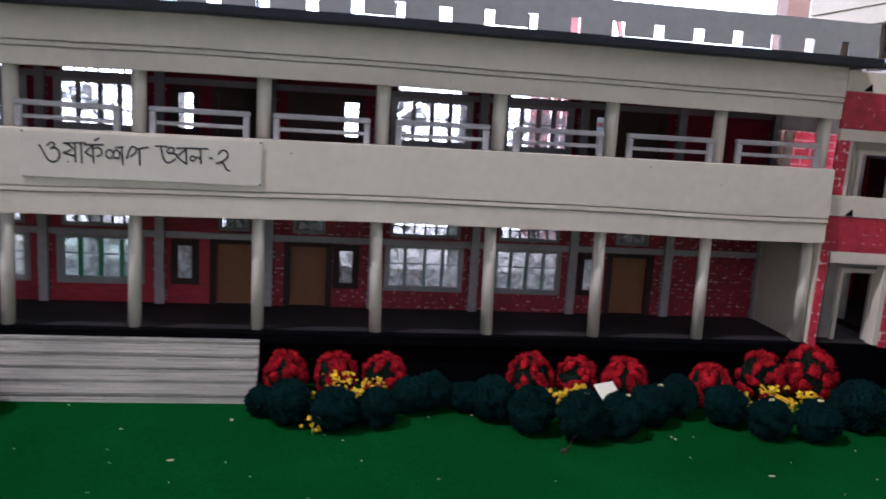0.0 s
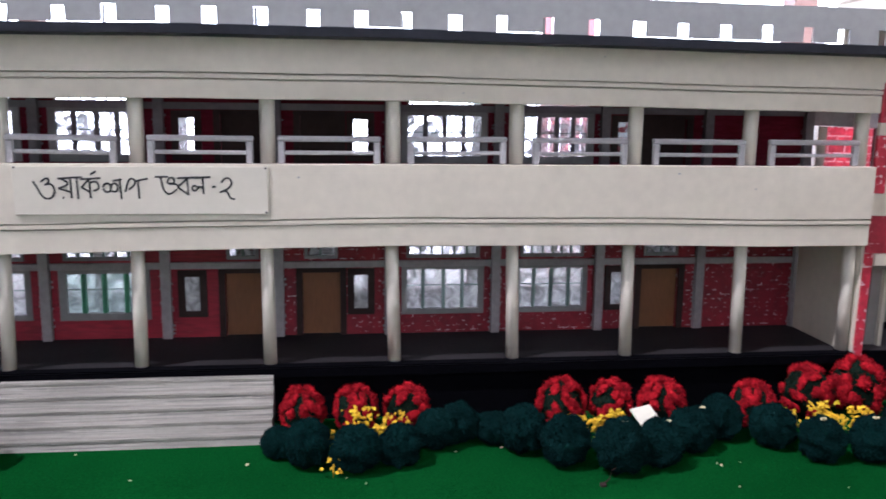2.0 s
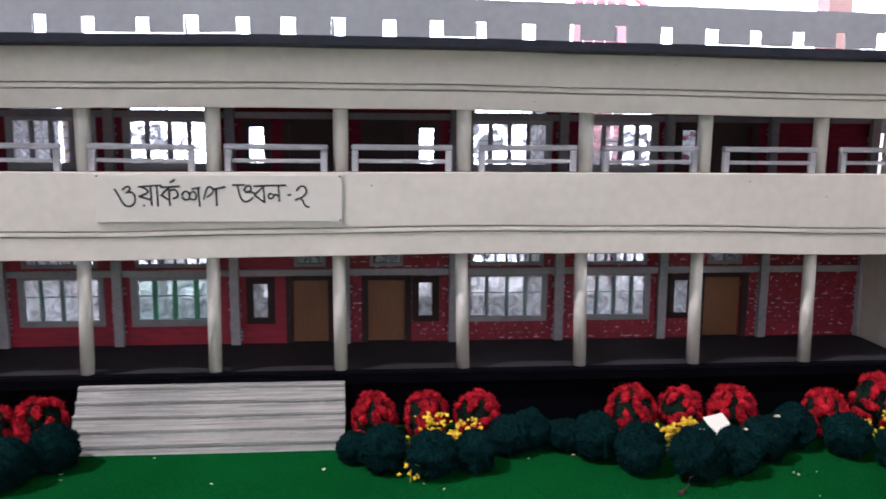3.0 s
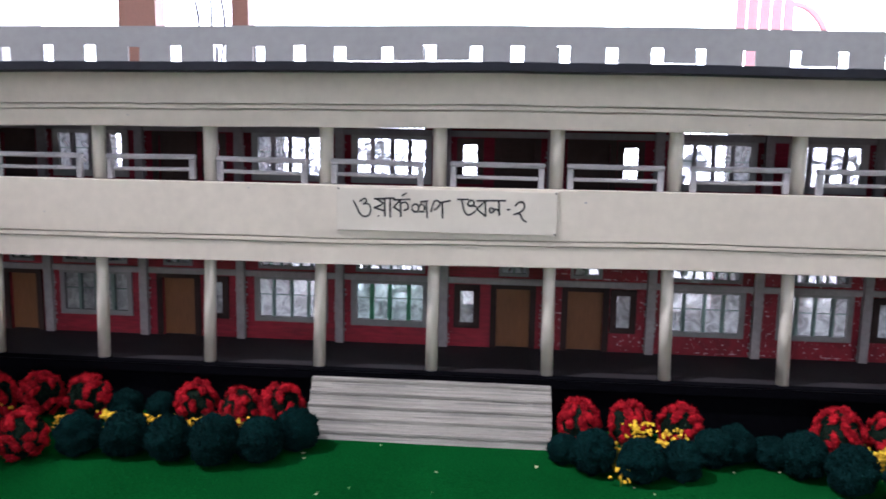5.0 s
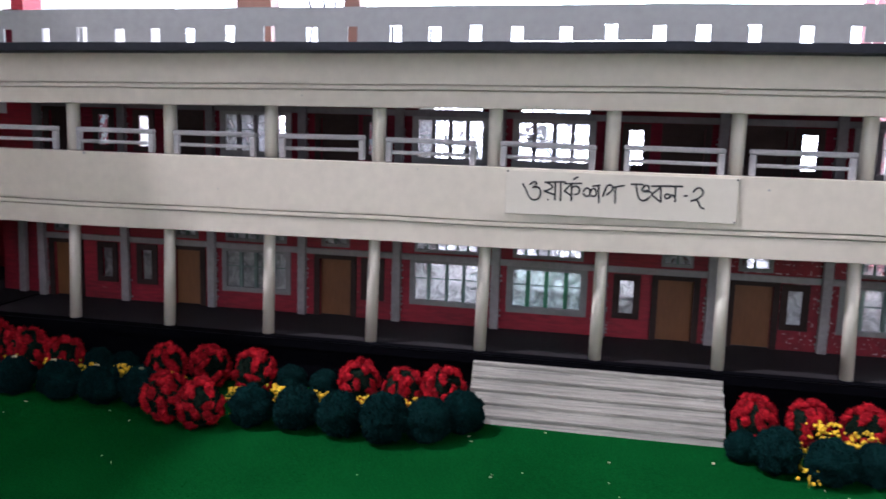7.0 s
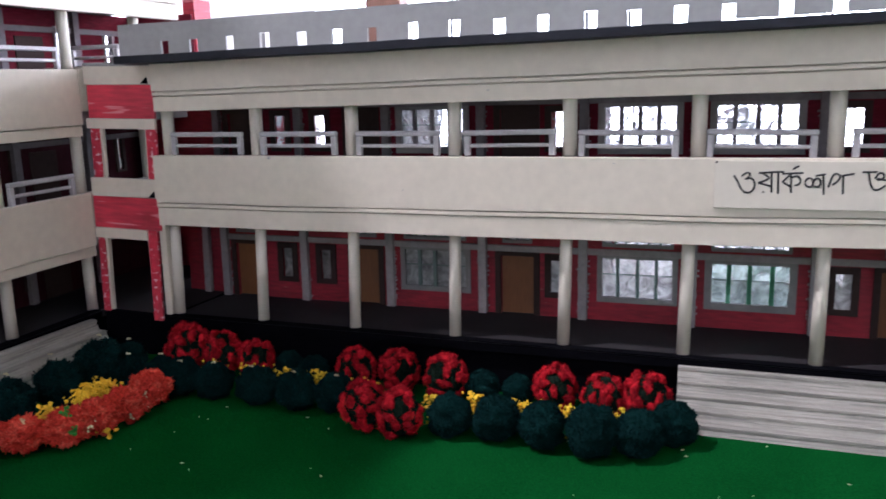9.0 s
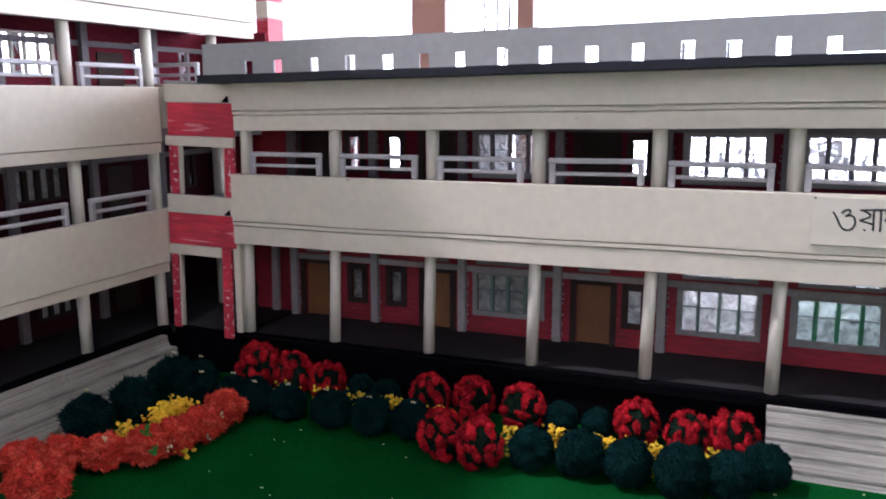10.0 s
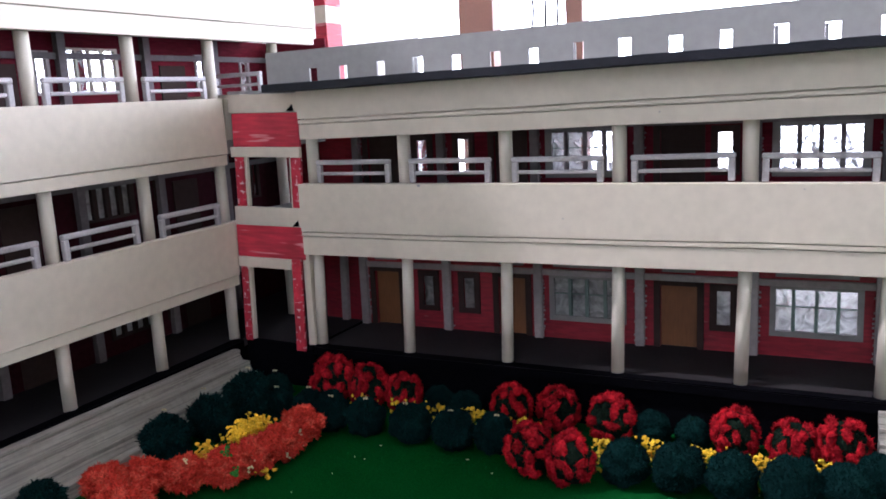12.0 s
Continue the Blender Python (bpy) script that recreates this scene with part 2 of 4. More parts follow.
PLASTER = material("room_plaster", (0.62, 0.60, 0.56), 0.9, 0.06, 1.5, 40, 0.1)
ROOM_FLOOR = material("room_floor", (0.30, 0.27, 0.24), 0.5, 0.15, 1.2, 30, 0.1)
WOOD_TABLE = material("table_wood", (0.22, 0.13, 0.07), 0.5, 0.2, 3, 60, 0.1, streak=(6, 1, 1))
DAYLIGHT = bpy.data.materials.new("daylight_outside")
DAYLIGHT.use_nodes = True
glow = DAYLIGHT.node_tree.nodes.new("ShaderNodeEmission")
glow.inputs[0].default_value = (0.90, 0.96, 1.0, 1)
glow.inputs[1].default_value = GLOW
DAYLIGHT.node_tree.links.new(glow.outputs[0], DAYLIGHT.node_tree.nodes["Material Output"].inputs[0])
BROWN_POST = material("brown_pillar_paint", (0.17, 0.075, 0.05), 0.6, 0.1, 2, 40, 0.05)


# ---- building helpers ----
def box(bm, x0, x1, y0, y1, z0, z1, bevel=0.0):
    x0, x1 = min(x0, x1), max(x0, x1)
    y0, y1 = min(y0, y1), max(y0, y1)
    v = bmesh.ops.create_cube(bm, size=1.0)["verts"]
    for p in v:
        p.co = Vector(((x0 + x1) / 2 + p.co.x * (x1 - x0), (y0 + y1) / 2 + p.co.y * (y1 - y0), (z0 + z1) / 2 + p.co.z * (z1 - z0)))
    if bevel:
        edges = list({e for p in v for e in p.link_edges})
        bmesh.ops.bevel(bm, geom=edges, offset=bevel, segments=1, affect="EDGES")


def tube(bm, x, y, z0, z1, r, sides=20, r_top=None):
    res = bmesh.ops.create_cone(bm, cap_ends=True, segments=sides, radius1=r, radius2=r_top or r, depth=z1 - z0)
    for p in res["verts"]:
        p.co += Vector((x, y, (z0 + z1) / 2))
    for f in {f for p in res["verts"] for f in p.link_faces}:
        f.smooth = len(f.verts) == 4


def finish(bm, name, mat):
    me = bpy.data.meshes.new(name)
    bm.normal_update()
    bm.to_mesh(me)
    bm.free()
    me.materials.append(mat)
    return me


def part(name, bm, mat, parent=None, label="", mesh=None):
    ob = new(name, mesh or finish(bm, name, mat))
    if parent:
        ob.parent = parent
        ob.matrix_parent_inverse = parent.matrix_world.inverted()
    if label:
        ob["label"] = label
    return ob


def thing(name, at, label, category, group="", kind=""):
    ob = new(name)
    ob.empty_display_size = 0.05
    ob.matrix_world = Matrix.Translation(at)
    bpy.context.view_layer.update()
    return tagged(ob, label, category, group, kind)


def slab(name, x0, x1, y0, y1, z0, z1, mat, parent=None, label="", bevel=0.0):
    bm = bmesh.new()
    box(bm, x0, x1, y0, y1, z0, z1, bevel)
    return part(name, bm, mat, parent, label)


def pierced(bm, a0, a1, z0, z1, holes, put):
    """Boxes of a wall from a0 to a1 with rectangular holes (a, b, low, high); put(a, b, low, high) adds one box."""
    cuts = sorted({a0, a1, *[h[0] for h in holes], *[h[1] for h in holes]})
    cuts = [c for c in cuts if a0 <= c <= a1]
    for a, b in zip(cuts, cuts[1:]):
        mid = (a + b) / 2
        spans = sorted((h[2], h[3]) for h in holes if h[0] < mid < h[1])
        low = z0
        for s, e in spans:
            if s > low + 1e-6:
                put(a, b, low, s)
            low = max(low, e)
        if z1 > low + 1e-6:
            put(a, b, low, z1)
    bmesh.ops.remove_doubles(bm, verts=bm.verts[:], dist=1e-6)


def ease(t):
    t = min(1, max(0, t))
    return t * t * (3 - 2 * t)


def roof_sag(x):
    """The roof boards droop towards both ends."""
    past = max(0.0, 0.07 - x, x - 0.19)
    return -0.0115 * (math.hypot(past, 0.03) - 0.03) + 0.0002 * math.sin(x * 31)


def floor_sag(x):
    """The gallery front bows up a little past the middle."""
    return -0.0015 * ease((-x - 0.2) / 0.4) + 0.0045 * ease((x + 0.15) / 0.4) - 0.0035 * ease((x - 0.35) / 0.35) + 0.0003 * math.sin(x * 27 + 1)


def plank(name, x0, x1, y0, y1, z0, z1, mat, parent, sag, label="", top=1.0, c=0.0005):
    """A long board with chamfered edges that follows sag(x); top: how far its upper edge follows."""
    bm = bmesh.new()
    ring = [(y0 + c, z0), (y1 - c, z0), (y1, z0 + c), (y1, z1 - c), (y1 - c, z1), (y0 + c, z1), (y0, z1 - c), (y0, z0 + c)]
    loops = []
    for i in range(49):
        x = x0 + (x1 - x0) * i / 48
        loops.append([bm.verts.new((x, y, z + sag(x) * (top if z > (z0 + z1) / 2 else 1.0))) for y, z in ring])
    for p, q in zip(loops, loops[1:]):
        for k in range(8):
            bm.faces.new((p[k], p[(k + 1) % 8], q[(k + 1) % 8], q[k]))
    bm.faces.new(loops[0])
    bm.faces.new(loops[-1])
    bmesh.ops.recalc_face_normals(bm, faces=bm.faces[:])
    return part(name, bm, mat, parent, label)


# ---- the hall that the model stands in ----
FLOOR_Z = -0.76


def structure(name, label, category="", *args):
    return tagged(slab(name, *args), label, category or name.split("_")[0], kind="structure")


structure("floor", "worn grey-brown hall floor", "floor", -1.9, 4.3, -3.2, 6.5, FLOOR_Z - 0.1, FLOOR_Z, ROOM_FLOOR)
structure("ceiling", "plain white hall ceiling", "ceiling", -1.76, 4.5, -3.2, 6.9, 5.6, 5.7, PLASTER)
structure("ceiling_end", "plain white hall ceiling", "ceiling", -4.5, -1.76, 2.1, 6.9, 5.6, 5.7, PLASTER)
bm = bmesh.new()
pierced(bm, -3.2, 6.5, FLOOR_Z, 5.6, [(0.9, 6.0, 0.3, 3.0)], lambda a, b, lo, hi: box(bm, 4.2, 4.3, a, b, lo, hi))
tagged(part("wall_east", bm, PLASTER), "plastered hall wall with a wide window", "wall", kind="structure")
# glowing sheets for the overcast brightness outside the openings
# the east and west sheets are added to brighten the wing
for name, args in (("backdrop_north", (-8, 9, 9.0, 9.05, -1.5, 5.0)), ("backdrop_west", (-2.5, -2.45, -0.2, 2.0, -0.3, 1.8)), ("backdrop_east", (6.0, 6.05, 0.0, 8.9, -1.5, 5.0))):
    structure(name, "plain glowing sheet for the daylight outside the hall", "backdrop", *args, DAYLIGHT)
bm = bmesh.new()
# unseen west wall added: its high sill cuts the edge of the sunlight
WEST_EDGE = -1.69
WEST_TOP = 2.17
# low opening added so brightness shows through the top wing windows
pierced(bm, -3.2, 2.2, FLOOR_Z, 5.6, [(-3.0, 1.6, WEST_TOP, 5.5), (0.25, 1.3, 0.30, 0.95)], lambda a, b, lo, hi: box(bm, WEST_EDGE - 0.1, WEST_EDGE, a, b, lo, hi))
tagged(part("sun_cutoff_wall", bm, PLASTER), "added plastered wall out of view, its high opening shaping the sunlight, with a low one", "wall", kind="structure")
bm = bmesh.new()
box(bm, -4.4, WEST_EDGE - 0.1, 2.1, 2.2, FLOOR_Z, 5.6)
box(bm, -4.5, -4.4, 2.1, 6.5, FLOOR_Z, 5.6)
box(bm, -4.4, -1.9, 2.2, 6.5, FLOOR_Z - 0.1, FLOOR_Z)
tagged(part("wall_corner", bm, PLASTER), "plain plastered walls of the hall's wide end", "wall", kind="structure")
# unseen closing wall; the opening is made up for the fill lamp
bm = bmesh.new()
pierced(bm, WEST_EDGE - 0.1, 4.2, FLOOR_Z, 5.6, [(-1.1, 1.5, 1.1, 2.3)], lambda a, b, lo, hi: box(bm, a, b, -3.1, -3.0, lo, hi))
tagged(part("wall_south", bm, PLASTER), "plastered closing wall out of view, its opening added for the fill lamp", "wall", kind="structure")
bm = bmesh.new()
pierced(bm, -4.4, 4.2, FLOOR_Z, 5.6, [(-4.2, -3.22, FLOOR_Z, 3.0), (-2.90, -2.25, FLOOR_Z, 3.0), (-2.11, 4.0, FLOOR_Z, 3.0)], lambda a, b, lo, hi: box(bm, a, b, 6.0, 6.2, lo, hi))
tagged(part("wall_north", bm, BROWN_POST), "hall end with brown painted pillars between wide bright openings", "wall", kind="structure")

grille = thing("window_grille", (-2.45, 6.1, FLOOR_Z), "thin wavy dark iron bars in a bright opening", "grille")
for x, sway in ((-2.60, 0.035), (-2.46, 0.004), (-2.37, 0.025)):
    bm = bmesh.new()
    rings = []
    for i in range(61):
        z = FLOOR_Z + i * (3.0 - FLOOR_Z) / 60
        cx = x + sway * math.sin(z * 7)
        rings.append([bm.verts.new((cx + 0.011 * math.cos(q), 6.1 + 0.011 * math.sin(q), z)) for q in (0, 1.57, 3.14, 4.71)])
    for p, q in zip(rings, rings[1:]):
        for j in range(4):
            bm.faces.new((p[j], p[(j + 1) % 4], q[(j + 1) % 4], q[j]))
    part("bar", bm, ROOF_EDGE, grille)
stand = thing("slatted_panel", (2.18, 6.3, FLOOR_Z), "red slatted panel with a curved side bar in a bright opening", "panel")
for k in range(5):
    slab("slat", 1.90 + 0.095 * k, 1.98 + 0.095 * k, 6.3, 6.33, FLOOR_Z, 2.0, GLARE_RED, stand)
slab("cross_bar", 1.88, 2.38, 6.335, 6.36, 0.6, 0.68, GLARE_RED, stand)
slab("cross_bar", 1.88, 2.38, 6.335, 6.36, 1.7, 1.78, GLARE_RED, stand)
bm = bmesh.new()
rings = []
for i in range(25):
    a = radians(90 * i / 24)
    c = Vector((2.36 + 0.30 * math.sin(a), 6.33, 0.95 + 0.42 * math.cos(a)))
    rings.append([bm.verts.new(c + Vector((0.022 * math.cos(q) * math.sin(a + 0.5), 0.022 * math.sin(q), 0.022 * math.cos(q)))) for q in (0, 1.05, 2.09, 3.14, 4.19, 5.24)])
for p, q in zip(rings, rings[1:]):
    for j in range(6):
        bm.faces.new((p[j], p[(j + 1) % 6], q[(j + 1) % 6], q[j]))
part("side_bar", bm, GLARE_RED, stand)

# table under the model
table = thing("display_table", (0, -0.4, FLOOR_Z), "brown wooden display table that carries the model", "table")
slab("tabletop", -1.25, 1.25, -1.0, 0.62, -0.045, -0.012, WOOD_TABLE, table, bevel=0.004)
for lx in (-1.18, 1.12):
    for ly in (-0.95, 0.5):
        slab("leg", lx, lx + 0.06, ly, ly + 0.06, FLOOR_Z, -0.045, WOOD_TABLE, table)
tagged(slab("base_board", -1.2, 1.2, -0.9, 0.56, -0.012, 0.010, WOOD_TABLE, bevel=0.002), "flat wooden base board of the model", "base board")
LAWN = 0.014
bm = bmesh.new()
bmesh.ops.create_grid(bm, x_segments=120, y_segments=60, size=0.5)
for v in bm.verts:
    v.co = Vector((v.co.x * 1.70, -0.43 + v.co.y * 0.86, LAWN + 0.0016 * noise.noise(Vector((v.co.x * 9, v.co.y * 5, 0)))))
bmesh.ops.extrude_face_region(bm, geom=bm.faces[:])
for v in bm.verts[:121 * 61]:
    v.co.z = 0.010
tagged(part("ground", bm, FELT), "bright green felt laid as the courtyard lawn", "lawn", kind="structure")

# ---- main building of the model ----
PITCH = 0.12
COLS = [PITCH * i for i in range(-6, 7)]
F0, F1 = 0.070, 0.240
END = 0.727
main = thing("school_building_model", (0, 0.1, LAWN), "cream and red card model of a two-storey school block with verandas", "building model")

slab("plinth", -END, END, -0.008, 0.30, 0.010, 0.0605, BLACK, main, "black painted plinth")
slab("veranda_floor", -END, END, -0.012, 0.30, 0.0605, F0, FLOOR_DARK, main, "dark grey paper floor", 0.0006)
slab("edge_paint", -END, END, -0.0142, -0.0015, F0 + 0.0002, F0 + 0.0009, BLACK, main, "black painted floor edge")
slab("floor_edge", -END, END, -0.0145, -0.0122, 0.0605, F0 - 0.001, BLACK, main, "black edge strip")


def fascia(x0, x1, lo, line, hi, face, parent, sag, top):
    """Front band along x: lower board, thin strip, upper board."""
    plank("lower_fascia_board", x0, x1, face + 0.002, face + 0.014, lo, line - 0.0006, CREAM, parent, sag)
    plank("fascia_backing", x0, x1, face + 0.0142, face + 0.0152, lo + 0.003, hi - 0.002, CREAM, parent, sag, top=top, c=0.0002)
    plank("fascia_strip", x0, x1, face + 0.0004, face + 0.012, line + 0.0004, line + 0.0046, CREAM, parent, sag)
    plank("upper_fascia_board", x0, x1, face, face + 0.0134, line + 0.0056, hi, CREAM, parent, sag, top=top)


fascia(-END, END, 0.1852, 0.2072, 0.2670, -0.021, main, floor_sag, 0.15)
fascia(-0.721, END, 0.3265, 0.3440, 0.3806, -0.021, main, roof_sag, 1.0)
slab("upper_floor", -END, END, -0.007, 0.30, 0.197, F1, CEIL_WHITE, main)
plank("roof_slab", -0.748, 0.748, -0.047, 0.30, 0.3808, 0.3895, ROOF_EDGE, main, roof_sag, "dark overhanging roof slab")
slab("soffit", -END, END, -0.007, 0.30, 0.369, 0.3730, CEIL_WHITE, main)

# roof parapet with its row of square holes
rnd = random.Random(4)
holes = []
HOLE_AT = (-0.680, -0.642, -0.596, -0.553, -0.509, -0.468, -0.429, -0.385, -0.342, -0.297, -0.2545, -0.2105, -0.1715, -0.131, -0.091, -0.045, -0.004, 0.0405, 0.0795, 0.123, 0.1685, 0.2105, 0.250, 0.294, 0.3365, 0.379, 0.422, 0.465, 0.507, 0.5485, 0.5895, 0.630, 0.666, 0.706)
for hx in HOLE_AT:
    w = rnd.uniform(0.0046, 0.0062)
    holes.append((hx - w, hx + w, 0.3896, 0.4045 + rnd.uniform(-0.0012, 0.0012)))
gaps = [(p[1], q[0], 0.3896, 0.3905 + rnd.uniform(0, 0.0006)) for k, (p, q) in enumerate(zip(holes, holes[1:])) if k > 11 and rnd.random() < 0.55]
bm = bmesh.new()
pierced(bm, -0.742, 0.742, 0.3896, 0.4235, holes + gaps, lambda a, b, lo, hi: box(bm, a, b, -0.0425, -0.0395, lo, hi))
for v in bm.verts:
    v.co.z += roof_sag(v.co.x)
part("roof_parapet", bm, GREY_ROOF, main, "grey card parapet pierced by square holes")
for k in (3, 7, 11, 12, 16, 19, 22, 25, 27, 31):
    a, b, lo, hi = holes[k]
    bm = bmesh.new()
    w = (b - a) * rnd.uniform(0.25, 0.45)
    box(bm, 0, w, -0.0003, 0.0003, lo - hi, -0.0004)
    for v in bm.verts:
        v.co.z += roof_sag(a)
    o = part("hole_flap", bm, GREY_ROOF, main, "bent flap of cut card")
    o.matrix_world = pose(a + 0.0002, -0.0385, hi, 0, 0, rnd.uniform(35, 75))

bm = bmesh.new()
tube(bm, 0, 0, 0, 0.1285, 0.0066, 24, 0.0062)
COL_G = finish(bm, "column", CREAM_POST)
bm = bmesh.new()
tube(bm, 0, 0, 0, 0.129, 0.0072, 24)
COL_U = finish(bm, "upper_column", CREAM_POST)
bm = bmesh.new()
tube(bm, 0, 0, 0, 0.0018, 0.0074, 16)
COL_FOOT = finish(bm, "column_foot", BLACK)
for i, x in enumerate(COLS):
    o = part("column", None, None, main, mesh=COL_G)
    lean = [1.5, 1.6, 1.3, 1.0, 1.4, 1.2, 0.6, -0.5, -1.5, -1.3, -0.7, -0.7, -0.5][i]
    foot = x - 0.11 * math.tan(radians(lean))
    o.location = o.location + Vector((foot, 0.0, F0))
    o.rotation_euler = (0, radians(lean), 0)
    f = part("column_foot", None, None, main, "black glue ring", mesh=COL_FOOT)
    f.location = f.location + Vector((foot, 0.0, F0 - 0.0005))
    u = part("upper_column", None, None, main, mesh=COL_U)
    u.location = u.location + Vector((x + [0.002, 0.003, 0.003, 0.002, 0.003, 0.006, 0.004, 0.003, 0.001, 0.001, 0.001, 0.001, 0.001][i], 0.0005, F1))
for sx in (-1, 1):
    slab("corner_post", sx * 0.7285, sx * 0.7375, -0.008, 0.004, F0, 0.187, CREAM, main, "cream corner strip", 0.0004)

# front wall of the rooms, both floors
WALL_Y = 0.105
WINDOWS = [(-0.465, -0.380), (-0.222, -0.139), (-0.104, -0.018), (0.260, 0.347), (0.389, 0.467)]
SLITS = [(-0.6365, -0.6195), (-0.5805, -0.5635), (-0.280, -0.263), (0.021, 0.0395), (0.203, 0.221), (0.497, 0.516)]
DOORS = [(-0.706, -0.670), (-0.533, -0.498), (-0.339, -0.299), (0.065, 0.104), (0.148, 0.189), (0.534, 0.579)]


def room_wall(base, name, film_mat, upper):
    holes = [(a, b, base + 0.025, base + 0.076) for a, b in WINDOWS]
    holes += [(a, b, base + 0.028, base + 0.069) for a, b in SLITS]
    holes += [(a, b, base, base + 0.071) for a, b in DOORS]
    sill = base + (0.0838 if upper else 0.088)
    holes += [(a + 0.004, b - 0.004, sill, base + 0.110) for a, b in (WINDOWS if upper else WINDOWS + DOORS)]
    bm = bmesh.new()
    for a0, a1, paint in ((-END, 0.1245, RED_PLAIN), (0.1245, END, RED)):
        bm = bmesh.new()
        pierced(bm, a0, a1, base, base + 0.129 if upper else base + 0.127, [h for h in holes if a0 <= h[0] < a1], lambda a, b, lo, hi: box(bm, a, b, WALL_Y, WALL_Y + 0.005, lo, hi))
        # the upper storey takes the red with shade mixed in
        part(name, bm, RED_SHADED if upper else paint, main, "dark red hand-painted brick wall, upper storey deepened for shade")
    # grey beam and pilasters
    slab("wall_beam", -END, END, WALL_Y - 0.004, WALL_Y - 0.0002, base + 0.0765, base + 0.0835, TRIM_SHADED if upper else GREY_TRIM, main, "grey card beam")
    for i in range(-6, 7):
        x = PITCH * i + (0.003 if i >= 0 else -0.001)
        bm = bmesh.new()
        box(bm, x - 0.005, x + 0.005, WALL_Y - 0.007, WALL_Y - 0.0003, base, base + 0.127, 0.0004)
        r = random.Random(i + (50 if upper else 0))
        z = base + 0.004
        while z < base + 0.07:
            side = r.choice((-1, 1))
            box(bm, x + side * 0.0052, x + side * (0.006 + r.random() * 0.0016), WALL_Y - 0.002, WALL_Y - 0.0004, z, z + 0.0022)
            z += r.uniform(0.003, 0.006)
        part("pilaster", bm, TRIM_SHADED if upper else GREY_TRIM, main, "grey pilaster with toothed edges")
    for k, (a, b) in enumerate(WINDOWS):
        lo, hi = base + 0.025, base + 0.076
        w = window("window", a, b, lo, hi, 4, 0.42, 0.0026 if upper or k == 2 else 0.0020, TRIM_SHADED if upper else MULLION_BRIGHT if k == 2 else None)
        pane_mat = FILM_GREEN if (k == 2 and not upper) else film_mat
        part("pane", sheet(a, b, WALL_Y + 0.0035, lo, hi), pane_mat, w, "crumpled plastic film")
        c = window("clerestory_window", a + 0.004, b - 0.004, sill, base + 0.110, 6, 0.5, 0.0006 if upper else 0.0012)
        part("pane", sheet(a + 0.004, b - 0.004, WALL_Y + 0.0035, sill, base + 0.110), FILM_CLEAR if upper else FILM_UPPER, c)
    for a, b in SLITS:
        lo, hi = base + 0.028, base + 0.069
        bm = bmesh.new()
        pierced(bm, a - 0.006, b + 0.006, lo - 0.005, hi + 0.006, [(a + 0.0015, b - 0.0015, lo + 0.0015, hi - 0.0015)], lambda p, q, l, h: box(bm, p, q, WALL_Y - 0.0022, WALL_Y - 0.0002, l, h))
        w = part("narrow_window", bm, DOOR_DARK, main, "dark framed narrow window")
        part("pane", sheet(a, b, WALL_Y + 0.0035, lo, hi), FILM_CLEAR if upper else film_mat, w, "crumpled plastic film")
    for a, b in DOORS:
        bm = bmesh.new()
        pierced(bm, a - 0.007, b + 0.007, base, base + 0.0762, [(a, b, base, base + 0.071)], lambda p, q, l, h: box(bm, p, q, WALL_Y - 0.0024, WALL_Y - 0.0002, l, h))
        d = part("door", bm, DOOR_DARK, main, "brown door in a dark frame")
        # the upper leaf takes the frame colour to imitate its shaded corridor
        slab("door_leaf", a - 0.003, b + 0.003, WALL_Y + 0.0053, WALL_Y + 0.0072, base + 0.0003, base + 0.073, DOOR_DARK if upper else DOOR_BROWN, d, "plain brown card door leaf, darker upstairs for shade", 0.0004)
        if upper:
            continue
        c = window("clerestory_window", a + 0.004, b - 0.004, base + 0.088, base + 0.110, 2, 0.5, 0.0012)
        part("pane", sheet(a + 0.004, b - 0.004, WALL_Y + 0.0035, base + 0.088, base + 0.110), FILM_UPPER, c)


def window(name, a, b, lo, hi, panes, rail_at, bar=0.0020, bars=None):
    """Frame with its mullions and cross rail as pieces."""
    y0, y1 = WALL_Y - 0.0018, WALL_Y + 0.003
    edge = bar * 1.5
    bm = bmesh.new()
    pierced(bm, a - edge, b + edge, lo - edge, hi + edge, [(a + edge, b - edge, lo + edge, hi - edge)], lambda p, q, l, h: box(bm, p, q, y0, y1, l, h))
    w = part(name, bm, WINDOW_GREY, main, "grey-green framed window")
    for k in range(1, panes):
        x = a + (b - a) * k / panes
        slab("mullion", x - bar * 0.9 + 0.0008 * math.sin(91 * x + 50 * lo), x + bar * 0.9 + 0.0008 * math.sin(91 * x + 50 * lo), y0 + 0.0006, y1, lo + edge, hi - edge, bars or MULLION_GREEN, w)
    z = lo + (hi - lo) * (1 - rail_at)
    slab("cross_rail", a + edge, b - edge, y0 + 0.001, y1 - 0.0005, z - bar * 0.2, z + bar * 0.2, MULLION_GREEN, w)
    return w


def sheet(a, b, y, lo, hi):
    """A slightly crumpled thin sheet."""
    bm = bmesh.new()
    bmesh.ops.create_grid(bm, x_segments=10, y_segments=6, size=0.5)
    for v in bm.verts:
        x, z = (a + b) / 2 + v.co.x * (b - a), (lo + hi) / 2 + v.co.y * (hi - lo)
        v.co = Vector((x, y + 0.0012 * (1 + noise.noise(Vector((x * 70, z * 70, lo * 9)))), z))
    for f in bm.faces:
        f.smooth = True
    return bm


room_wall(F0, "ground_floor_wall", FILM_GROUND, False)
room_wall(F1, "upper_floor_wall", FILM_UPPER, True)
